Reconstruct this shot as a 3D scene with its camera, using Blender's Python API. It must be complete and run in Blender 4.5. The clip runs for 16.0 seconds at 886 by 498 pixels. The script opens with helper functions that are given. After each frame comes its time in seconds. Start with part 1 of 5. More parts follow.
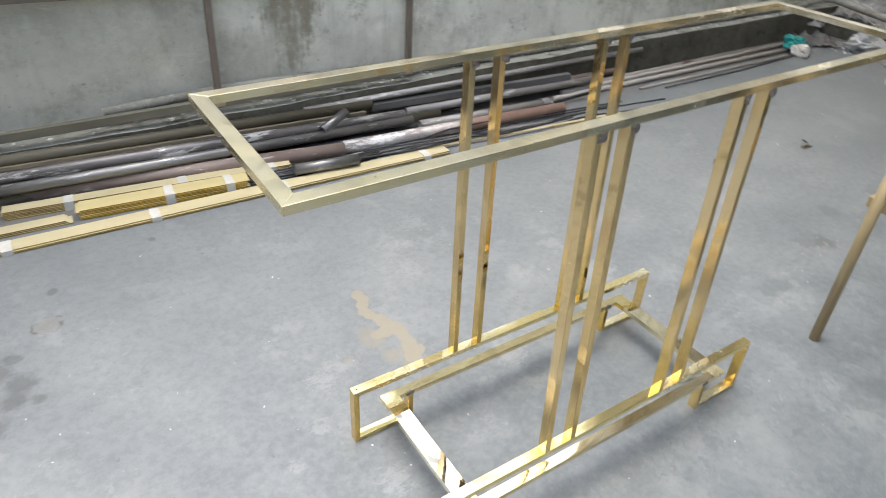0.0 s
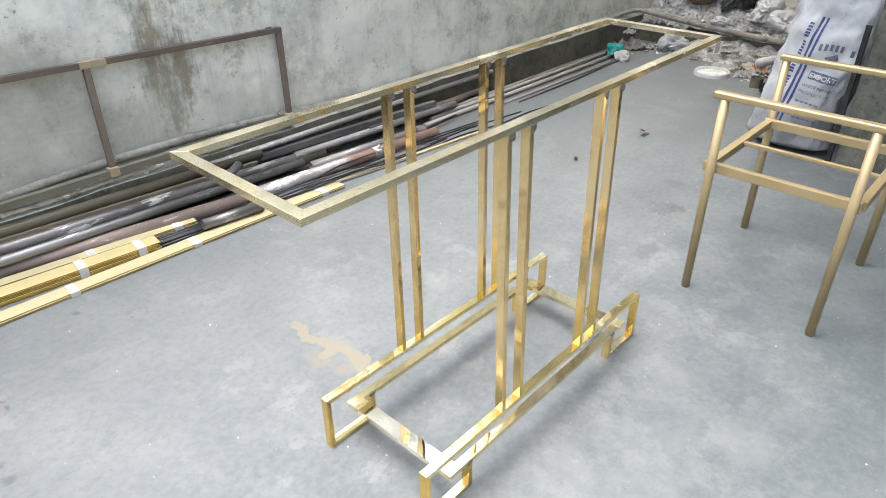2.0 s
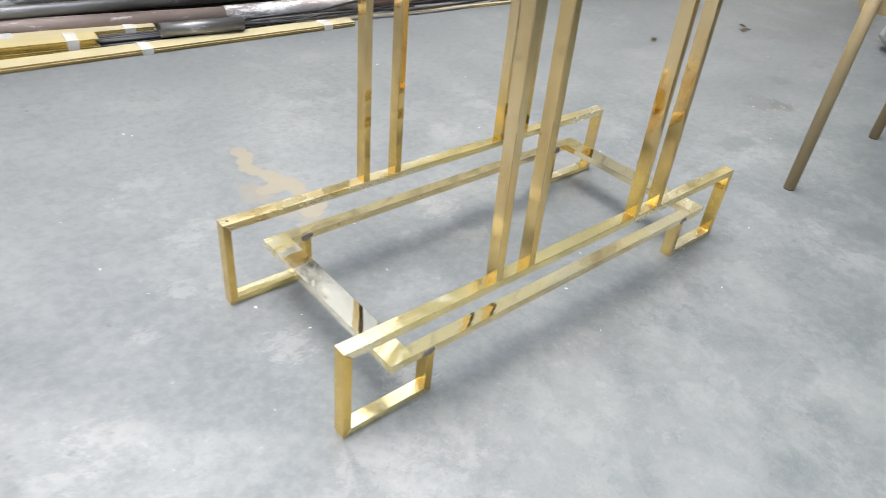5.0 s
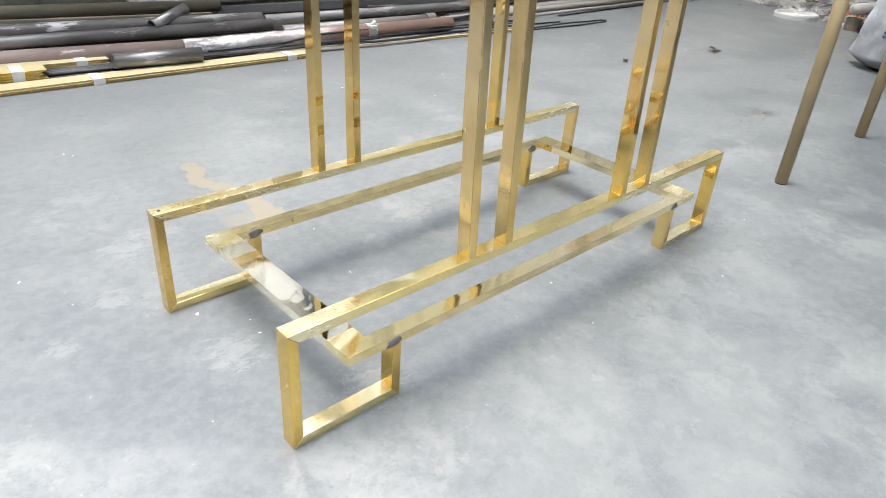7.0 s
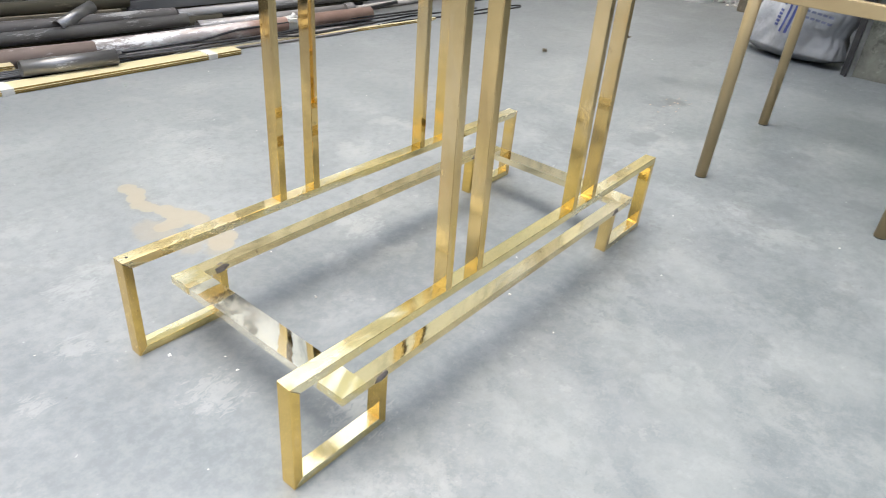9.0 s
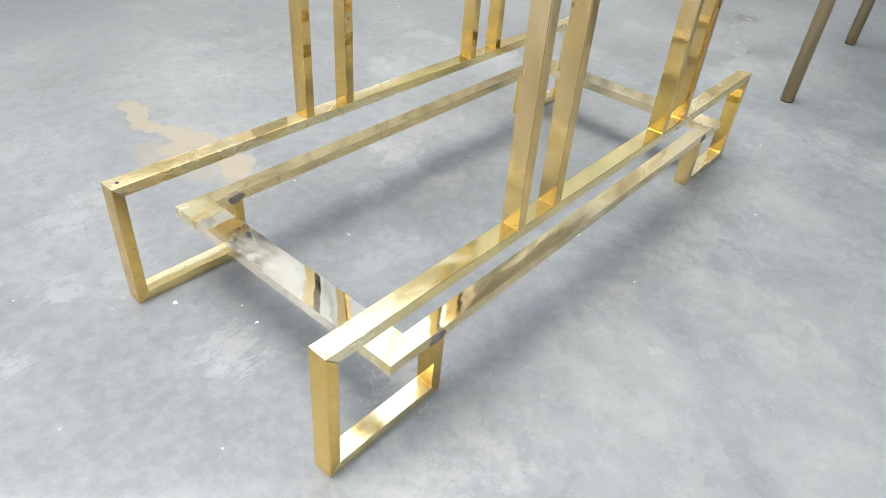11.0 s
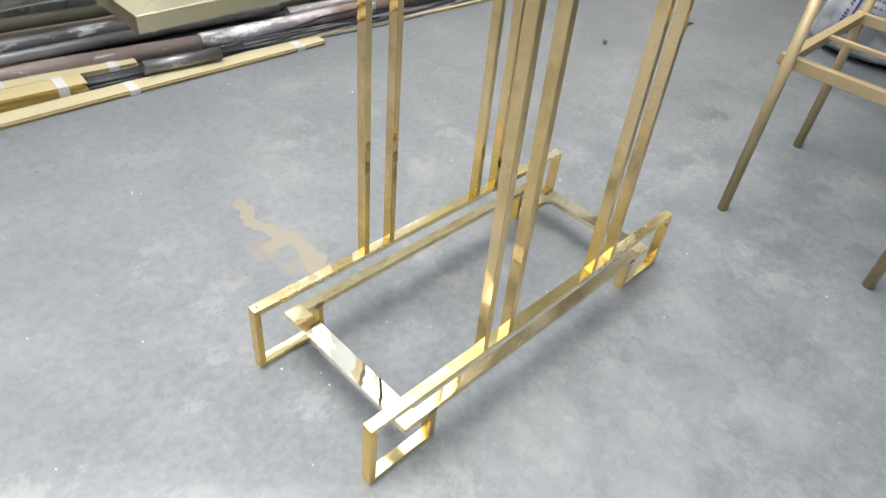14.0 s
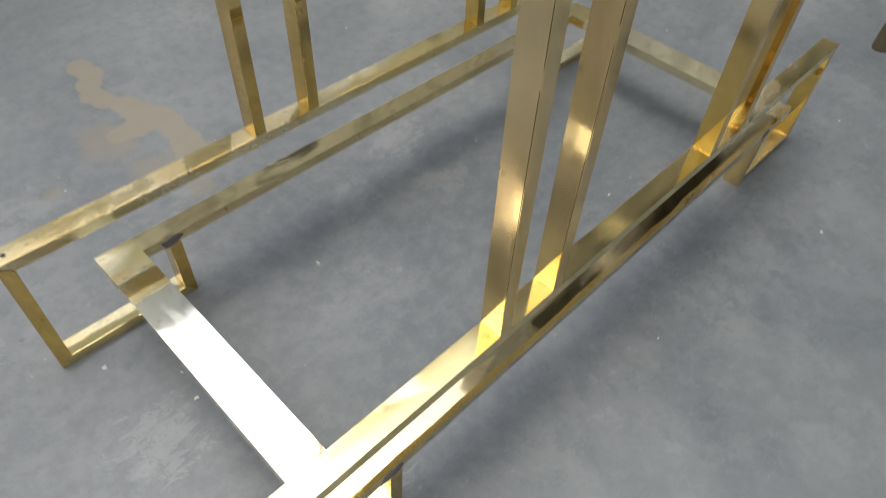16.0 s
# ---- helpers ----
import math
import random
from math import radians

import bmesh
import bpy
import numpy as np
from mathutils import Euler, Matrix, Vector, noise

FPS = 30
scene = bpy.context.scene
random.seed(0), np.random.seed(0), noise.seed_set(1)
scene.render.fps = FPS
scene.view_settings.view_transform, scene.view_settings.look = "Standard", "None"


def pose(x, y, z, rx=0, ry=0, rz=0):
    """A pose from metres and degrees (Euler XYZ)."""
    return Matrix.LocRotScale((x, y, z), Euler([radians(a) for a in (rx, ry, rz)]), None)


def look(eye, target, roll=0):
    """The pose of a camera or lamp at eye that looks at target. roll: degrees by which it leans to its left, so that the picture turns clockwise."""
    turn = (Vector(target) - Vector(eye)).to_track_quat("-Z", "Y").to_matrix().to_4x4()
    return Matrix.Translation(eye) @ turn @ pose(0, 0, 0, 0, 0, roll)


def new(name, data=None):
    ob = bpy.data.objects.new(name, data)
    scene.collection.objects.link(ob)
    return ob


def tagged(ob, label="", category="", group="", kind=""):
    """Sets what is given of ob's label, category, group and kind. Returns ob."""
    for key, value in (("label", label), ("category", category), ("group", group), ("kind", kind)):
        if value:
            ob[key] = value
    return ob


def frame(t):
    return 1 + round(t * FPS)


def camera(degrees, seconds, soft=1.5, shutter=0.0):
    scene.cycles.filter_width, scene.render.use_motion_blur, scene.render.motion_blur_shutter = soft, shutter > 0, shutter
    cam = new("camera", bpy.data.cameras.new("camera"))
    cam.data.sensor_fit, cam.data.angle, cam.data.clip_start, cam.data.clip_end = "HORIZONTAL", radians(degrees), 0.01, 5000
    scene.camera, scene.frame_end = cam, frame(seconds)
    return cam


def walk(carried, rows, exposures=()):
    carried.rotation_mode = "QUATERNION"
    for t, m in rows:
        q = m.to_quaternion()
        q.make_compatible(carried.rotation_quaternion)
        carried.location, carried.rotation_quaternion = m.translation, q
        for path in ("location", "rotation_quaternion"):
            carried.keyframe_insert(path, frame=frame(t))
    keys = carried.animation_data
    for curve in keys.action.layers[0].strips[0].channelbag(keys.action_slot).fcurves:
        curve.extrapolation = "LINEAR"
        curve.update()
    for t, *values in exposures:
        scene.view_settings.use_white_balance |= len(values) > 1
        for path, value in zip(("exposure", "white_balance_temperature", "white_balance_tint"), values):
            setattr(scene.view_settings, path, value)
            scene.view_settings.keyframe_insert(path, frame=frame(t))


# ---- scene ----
cam = camera(67.2, 16.0, 0.8, 0.25)
PATH = [
    (0, (-0.444, -0.615, 1.276), (0.496, 0.746, 0.152), 3.3),
    (0.5, (-0.549, -0.578, 1.301), (0.601, 0.585, 0.15), 0.9),
    (1, (-0.628, -0.64, 1.32), (0.635, 0.521, 0.292), 1.2),
    (1.5, (-0.718, -0.715, 1.342), (0.545, 0.445, 0.313), 1.2),
    (2, (-0.702, -0.704, 1.336), (0.558, 0.463, 0.311), -0.4),
    (2.5, (-0.706, -0.725, 1.333), (0.515, 0.486, 0.311), 0.4),
    (3, (-0.726, -0.759, 1.327), (0.454, 0.482, 0.294), 0.8),
    (3.5, (-0.688, -0.74, 1.275), (0.467, 0.476, 0.185), 1.8),
    (4, (-0.602, -0.635, 1.21), (0.543, 0.485, 0.012), 7.2),
    (4.5, (-0.42, -0.532, 1.056), (0.644, 0.57, -0.23), 4.9),
    (5, (-0.337, -0.51, 0.765), (0.793, 0.673, -0.385), 6.5),
    (5.2, (-0.312, -0.506, 0.685), (0.897, 0.668, -0.391), 7.0),
    (7.3, (-0.276, -0.502, 0.591), (0.954, 0.74, -0.38), 3.7),
    (7.5, (-0.275, -0.497, 0.59), (0.98, 0.731, -0.367), 3.8),
    (8, (-0.318, -0.474, 0.633), (1.042, 0.624, -0.338), 5.7),
    (8.5, (-0.343, -0.439, 0.689), (1.093, 0.478, -0.357), 8.3),
    (9, (-0.333, -0.433, 0.677), (1.04, 0.586, -0.361), 5.5),
    (9.5, (-0.302, -0.374, 0.609), (0.981, 0.712, -0.476), 3.6),
    (10, (-0.252, -0.309, 0.573), (1.022, 0.726, -0.57), 5.4),
    (10.2, (-0.24, -0.296, 0.562), (1.022, 0.714, -0.616), 5.5),
    (12.3, (-0.289, -0.301, 0.614), (1.019, 0.646, -0.566), 7.1),
    (12.5, (-0.322, -0.365, 0.629), (1.018, 0.617, -0.485), 6.4),
    (13, (-0.297, -0.433, 0.656), (1.026, 0.632, -0.401), 7.7),
    (13.5, (-0.3, -0.448, 0.924), (0.87, 0.743, -0.177), 7.5),
    (14, (-0.418, -0.471, 1.095), (0.731, 0.536, -0.196), 6.9),
    (14.5, (-0.271, -0.494, 1.071), (0.778, 0.485, -0.323), 7.6),
    (15, (-0.114, -0.412, 1.026), (0.839, 0.664, -0.364), 8.2),
    (15.5, (-0.032, -0.22, 0.858), (0.954, 0.711, -0.612), 7.6),
    (16, (-0.004, -0.168, 0.619), (0.991, 0.712, -0.876), 4.5),
]
EXPOSURES = [(0, 1.81, 6030, 4), (1, 2.03, 6030, 4), (3, 2.17, 6030, 4), (4, 2.11, 6030, 4), (4.5, 2.11, 6030, 4), (5, 1.99, 6030, 4), (7.5, 2.22, 6030, 4), (9, 2.17, 6030, 4), (10, 2.15, 6030, 4), (12.5, 1.92, 6030, 4), (13, 2.12, 6030, 4), (14, 1.85, 6030, 4), (15, 1.6, 6030, 4), (16, 0.91, 6030, 4)]
walk(cam, [(t, look(eye, target, roll)) for t, eye, target, roll in PATH], EXPOSURES)

# ---- light ----
world = bpy.data.worlds.new("overcast")
scene.world = world
world.use_nodes = True
wn = world.node_tree
wn.nodes.clear()
sky = wn.nodes.new("ShaderNodeTexSky")
sky.sky_type = "NISHITA"
sky.sun_disc = False
sky.sun_elevation, sky.sun_rotation = radians(76), radians(-40)
sky.air_density, sky.dust_density, sky.ozone_density = 1.0, 7.0, 0.5
bg = wn.nodes.new("ShaderNodeBackground")
bg.inputs["Strength"].default_value = 0.15
wo = wn.nodes.new("ShaderNodeOutputWorld")
wn.links.new(sky.outputs[0], bg.inputs[0])
wn.links.new(bg.outputs[0], wo.inputs[0])

sun = new("sun", bpy.data.lights.new("sun", "SUN"))
sun.data.energy, sun.data.angle, sun.data.color = 0.25, radians(140), (1.0, 0.99, 0.98)
sun.matrix_world = look((-1.2, 0.5, 3.2), (0, 0, 0))


# ---- materials ----
class Mat:
    """A small builder of node materials in world-size coordinates."""

    def __init__(self, name, rough=0.6, metal=0.0):
        self.m = bpy.data.materials.new(name)
        self.m.use_nodes = True
        self.t = self.m.node_tree
        self.b = self.t.nodes["Principled BSDF"]
        self.b.inputs["Roughness"].default_value = rough
        self.b.inputs["Metallic"].default_value = metal
        self.co = self.t.nodes.new("ShaderNodeTexCoord").outputs["Object"]
        self.pos = self.t.nodes.new("ShaderNodeNewGeometry").outputs["Position"]

    def scaled(self, stretch, world_space=True):
        n = self.t.nodes.new("ShaderNodeMapping")
        n.inputs["Scale"].default_value = stretch
        self.t.links.new(self.pos if world_space else self.co, n.inputs["Vector"])
        return n.outputs[0]

    def noise(self, scale, detail=6, rough=0.6, stretch=(1, 1, 1), distort=0.0):
        n = self.t.nodes.new("ShaderNodeTexNoise")
        n.inputs["Scale"].default_value, n.inputs["Detail"].default_value = scale, detail
        n.inputs["Roughness"].default_value, n.inputs["Distortion"].default_value = rough, distort
        self.t.links.new(self.scaled(stretch), n.inputs["Vector"])
        return n.outputs["Fac"]

    def ramp(self, fac, lo, hi, a=(0, 0, 0), b=(1, 1, 1)):
        """From colour a below lo to colour b above hi."""
        n = self.t.nodes.new("ShaderNodeMapRange")
        n.clamp = True
        n.inputs["From Min"].default_value, n.inputs["From Max"].default_value = lo, hi
        self.t.links.new(fac, n.inputs["Value"])
        if a == (0, 0, 0) and b == (1, 1, 1):
            return n.outputs["Result"]
        return self.mix(n.outputs["Result"], a, b)

    def mix(self, fac, a, b, mode="MIX"):
        n = self.t.nodes.new("ShaderNodeMix")
        n.data_type, n.blend_type = "RGBA", mode
        for slot, v in ((0, fac), (6, a), (7, b)):
            if isinstance(v, (int, float)):
                n.inputs[slot].default_value = v
            elif isinstance(v, tuple):
                n.inputs[slot].default_value = (*v, 1)
            else:
                self.t.links.new(v, n.inputs[slot])
        return n.outputs[2]

    def math(self, op, a, b=0.0, c=0.0):
        n = self.t.nodes.new("ShaderNodeMath")
        n.operation = op
        n.inputs[2].default_value = c
        for slot, v in ((0, a), (1, b)):
            if isinstance(v, (int, float)):
                n.inputs[slot].default_value = v
            else:
                self.t.links.new(v, n.inputs[slot])
        return n.outputs[0]

    def near(self, x, y, r):
        """Distance from a place on the floor, in radii."""
        n = self.t.nodes.new("ShaderNodeVectorMath")
        n.operation = "DISTANCE"
        self.t.links.new(self.pos, n.inputs[0])
        n.inputs[1].default_value = (x, y, 0)
        return self.math("DIVIDE", n.outputs["Value"], r)

    def blot(self, spots, wobble, edge=0.12, ragged=2.2):
        """1 inside a ragged spot made of discs (x, y, radius)."""
        d = None
        for s in spots:
            k = self.near(*s)
            d = k if d is None else self.math("SMOOTH_MIN", d, k, 0.35)
        d = self.math("ADD", d, self.math("MULTIPLY", self.math("SUBTRACT", wobble, 0.5), ragged))
        return self.ramp(d, 1.0 - edge, 1.0, (1, 1, 1), (0, 0, 0))

    def random(self):
        return self.t.nodes.new("ShaderNodeObjectInfo").outputs["Random"]

    def colour(self, c):
        if isinstance(c, tuple):
            self.b.inputs["Base Color"].default_value = (*c, 1)
        else:
            self.t.links.new(c, self.b.inputs["Base Color"])
        return self

    def rough(self, r):
        self.t.links.new(r, self.b.inputs["Roughness"])
        return self

    def bump(self, height, strength=0.3, distance=0.002):
        n = self.t.nodes.new("ShaderNodeBump")
        n.inputs["Strength"].default_value, n.inputs["Distance"].default_value = strength, distance
        self.t.links.new(height, n.inputs["Height"])
        self.t.links.new(n.outputs[0], self.b.inputs["Normal"])
        return self


def floor_material():
    m = Mat("concrete_floor", 0.55)
    broad = m.noise(1.3, 6, 0.62)
    cloud = m.noise(3.6, 10, 0.66, distort=0.2)
    patch = m.noise(9.5, 12, 0.72)
    fine = m.noise(42, 10, 0.78)
    base = m.mix(m.ramp(broad, 0.38, 0.62), (0.184, 0.202, 0.219), (0.228, 0.246, 0.263))
    base = m.mix(m.math("MULTIPLY", m.ramp(cloud, 0.49, 0.62), 0.60), base, (0.285, 0.303, 0.316))
    base = m.mix(m.math("MULTIPLY", m.ramp(cloud, 0.36, 0.48, (1, 1, 1), (0, 0, 0)), 0.65), base, (0.145, 0.161, 0.177))
    base = m.mix(m.math("MULTIPLY", m.ramp(patch, 0.36, 0.45, (1, 1, 1), (0, 0, 0)), 0.35), base, (0.142, 0.158, 0.172))
    # pale scraped cement skin, in patches of small flakes
    where = m.ramp(m.noise(2.3, 5, 0.6), 0.49, 0.60)
    flakes = m.math("MULTIPLY", m.ramp(patch, 0.545, 0.562), where)
    base = m.mix(m.math("MULTIPLY", flakes, 0.45), base, (0.353, 0.362, 0.358))
    chips = m.math("MULTIPLY", m.ramp(m.noise(30, 12, 0.78), 0.565, 0.582), m.ramp(m.noise(3.4, 5, 0.6), 0.52, 0.62))
    base = m.mix(m.math("MULTIPLY", chips, 0.45), base, (0.403, 0.412, 0.403))
    pits = m.math("MULTIPLY", m.ramp(m.noise(26, 10, 0.76), 0.405, 0.425, (1, 1, 1), (0, 0, 0)), m.ramp(m.noise(2.9, 5, 0.6, (1, 1, 1), 0.3), 0.48, 0.58))
    base = m.mix(m.math("MULTIPLY", pits, 0.4), base, (0.133, 0.146, 0.153))
    skin = m.math("MULTIPLY", m.ramp(m.noise(4.8, 15, 0.74, distort=0.1), 0.535, 0.552), m.ramp(m.noise(1.1, 4, 0.6), 0.46, 0.56))
    base = m.mix(m.math("MULTIPLY", skin, 0.32), base, (0.38, 0.40, 0.41))
    worn = m.math("MULTIPLY", m.ramp(m.noise(6.3, 14, 0.73), 0.428, 0.445, (1, 1, 1), (0, 0, 0)), m.ramp(m.noise(1.4, 4, 0.6), 0.47, 0.57))
    base = m.mix(m.math("MULTIPLY", worn, 0.42), base, (0.13, 0.142, 0.15))
    curl = m.math("ABSOLUTE", m.math("SUBTRACT", m.noise(17, 3, 0.55, (1, 1, 1), 1.6), 0.5))
    curl = m.math("MULTIPLY", m.ramp(curl, 0.006, 0.016, (1, 1, 1), (0, 0, 0)), m.ramp(m.noise(2.6, 6, 0.65), 0.55, 0.62))
    base = m.mix(m.math("MULTIPLY", curl, 0.16), base, (0.43, 0.45, 0.455))
    # long trowel and drag marks
    drag = m.math("MULTIPLY", m.ramp(m.noise(40, 4, 0.6, (0.05, 1, 1), 0.4), 0.63, 0.67), m.ramp(m.noise(2.0, 4, 0.6), 0.48, 0.56))
    base = m.mix(m.math("MULTIPLY", drag, 0.22), base, (0.360, 0.369, 0.368))
    # paler towards the wall: the light's falloff put into the colour, over some dust
    n = m.t.nodes.new("ShaderNodeSeparateXYZ")
    m.t.links.new(m.pos, n.inputs[0])
    dust = m.math("ADD", m.math("MULTIPLY", n.outputs[1], 0.45), m.math("MULTIPLY", n.outputs[0], 0.03))
    dust = m.math("ADD", dust, m.math("MULTIPLY", broad, 0.5))
    base = m.mix(m.math("MULTIPLY", m.ramp(dust, 0.30, 0.85), 0.45), base, (0.322, 0.328, 0.328))
    # greenish near side; its darkening is light falloff put into the colour
    near_dim = m.math("ADD", dust, m.math("MULTIPLY", m.math("SUBTRACT", cloud, 0.5), 1.1))
    base = m.mix(m.math("MULTIPLY", m.ramp(near_dim, 0.02, 0.42, (1, 1, 1), (0, 0, 0)), 0.55), base, (0.150, 0.176, 0.182))
    # brown dust along the foot of the curb
    along = m.math("ADD", n.outputs[1], m.math("MULTIPLY", m.noise(5, 8, 0.7), 0.5))
    base = m.mix(m.math("MULTIPLY", m.ramp(along, 1.88, 2.05), 0.75), base, (0.215, 0.19, 0.165))
    base = m.mix(m.math("MULTIPLY", m.ramp(fine, 0.48, 0.59), 0.24), base, (0.317, 0.323, 0.320))
    base = m.mix(m.math("MULTIPLY", m.ramp(fine, 0.41, 0.50, (1, 1, 1), (0, 0, 0)), 0.20), base, (0.115, 0.124, 0.132))
    # small lime specks, a few larger splashes of plaster
    base = m.mix(m.ramp(m.noise(85, 3, 0.5), 0.725, 0.75, (0, 0, 0), (0.6, 0.6, 0.6)), base, (0.446, 0.447, 0.438))
    base = m.mix(m.ramp(m.noise(27, 5, 0.6), 0.745, 0.76, (0, 0, 0), (0.7, 0.7, 0.7)), base, (0.475, 0.469, 0.452))
    base = m.mix(m.ramp(m.noise(43, 2, 0.5), 0.22, 0.27, (0.5, 0.5, 0.5), (0, 0, 0)), base, (0.094, 0.092, 0.097))
    # spilled beige filler with a ragged outline
    wob = m.noise(34, 8, 0.66)
    spill = m.blot([(0.258, 0.848, 0.021), (0.262, 0.822, 0.021), (0.247, 0.796, 0.022), (0.240, 0.768, 0.021), (0.246, 0.741, 0.020), (0.262, 0.716, 0.021),
                    (0.268, 0.690, 0.025), (0.281, 0.664, 0.026), (0.290, 0.637, 0.023), (0.286, 0.610, 0.021), (0.285, 0.582, 0.024), (0.284, 0.552, 0.030),
                    (0.268, 0.532, 0.026), (0.248, 0.655, 0.024), (0.222, 0.655, 0.018)], wob, 0.10, 0.9)
    thin = m.blot([(0.205, 0.64, 0.040), (0.20, 0.675, 0.035), (0.105, 0.60, 0.014), (0.22, 0.56, 0.035), (0.268, 0.555, 0.034), (0.258, 0.52, 0.032), (0.25, 0.49, 0.022)], m.noise(38, 8, 0.75), 0.4)
    base = m.mix(m.math("MULTIPLY", thin, 0.6), base, (0.31, 0.28, 0.225))
    base = m.mix(m.math("MULTIPLY", spill, 0.92), base, m.mix(m.noise(30, 4, 0.6), (0.315, 0.28, 0.215), (0.365, 0.33, 0.26)))
    # oil and grease marks
    oil = m.blot([(-0.64, 0.935, 0.045), (-0.66, 0.88, 0.04), (-0.61, 0.86, 0.022), (-0.65, 1.04, 0.03), (-0.70, 1.0, 0.05), (-0.72, 0.8, 0.05),
                  (-0.205, 1.452, 0.016), (1.86, 0.30, 0.05), (-0.52, 1.30, 0.02)], m.noise(22, 7, 0.7), 0.5)
    base = m.mix(m.math("MULTIPLY", oil, 0.55), base, (0.086, 0.089, 0.090))
    ring = m.near(-0.555, 1.145, 0.05)
    ring = m.math("ADD", ring, m.math("MULTIPLY", m.noise(25, 4, 0.6), 0.7))
    line = m.math("MULTIPLY", m.ramp(ring, 0.98, 1.08), m.ramp(ring, 1.16, 1.26, (1, 1, 1), (0, 0, 0)))
    base = m.mix(m.ramp(ring, 0.98, 1.12, (0.35, 0.35, 0.35), (0, 0, 0)), base, (0.259, 0.234, 0.202))
    base = m.mix(m.math("MULTIPLY", m.math("MULTIPLY", line, m.ramp(m.noise(17, 5, 0.7), 0.47, 0.56)), 0.7), base, (0.11, 0.085, 0.07))
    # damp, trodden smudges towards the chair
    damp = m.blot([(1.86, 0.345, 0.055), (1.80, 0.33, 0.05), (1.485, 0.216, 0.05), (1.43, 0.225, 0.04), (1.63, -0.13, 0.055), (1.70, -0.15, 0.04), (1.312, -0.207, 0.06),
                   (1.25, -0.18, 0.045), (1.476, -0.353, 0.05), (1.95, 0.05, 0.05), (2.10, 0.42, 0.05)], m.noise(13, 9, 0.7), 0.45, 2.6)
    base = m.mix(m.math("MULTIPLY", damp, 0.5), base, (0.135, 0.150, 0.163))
    # pale scraped skin in crisp flakes on the near side
    flaky = m.blot([(0.27, -0.19, 0.10), (0.36, -0.15, 0.07), (0.53, -0.19, 0.08), (0.49, -0.31, 0.09), (0.60, -0.26, 0.06), (0.20, -0.30, 0.08), (0.72, -0.42, 0.08), (0.36, -0.36, 0.08),
                    (0.86, -0.18, 0.05), (0.10, -0.42, 0.07)], m.noise(21, 14, 0.78), 0.22, 6.5)
    base = m.mix(m.math("MULTIPLY", flaky, 0.30), base, (0.335, 0.352, 0.354))
    # white scuffs rubbed in short strokes
    scuff = m.blot([(0.51, 0.405, 0.035), (0.50, 0.44, 0.022), (0.465, 0.885, 0.040), (0.49, 1.035, 0.035), (0.03, 0.205, 0.032), (0.012, 0.57, 0.03), (0.137, 0.030, 0.035),
                    (-0.055, 0.43, 0.022), (0.62, 1.12, 0.04), (0.86, 1.02, 0.035), (0.75, 1.32, 0.045), (-0.145, 0.355, 0.016), (1.02, 0.62, 0.03)], m.noise(75, 10, 0.76, (0.5, 1, 1), 1.2), 0.3, 9.0)
    base = m.mix(m.math("MULTIPLY", scuff, 0.32), base, (0.40, 0.41, 0.41))
    base = m.mix(1.0, base, (0.605, 0.612, 0.616), "MULTIPLY")
    m.colour(base)
    m.rough(m.ramp(cloud, 0.3, 0.75, (0.34, 0.34, 0.34), (0.54, 0.54, 0.54)))
    m.bump(m.math("ADD", m.math("MULTIPLY", cloud, 1.0), m.math("MULTIPLY", fine, 0.4)), 0.2, 0.004)
    return m.m


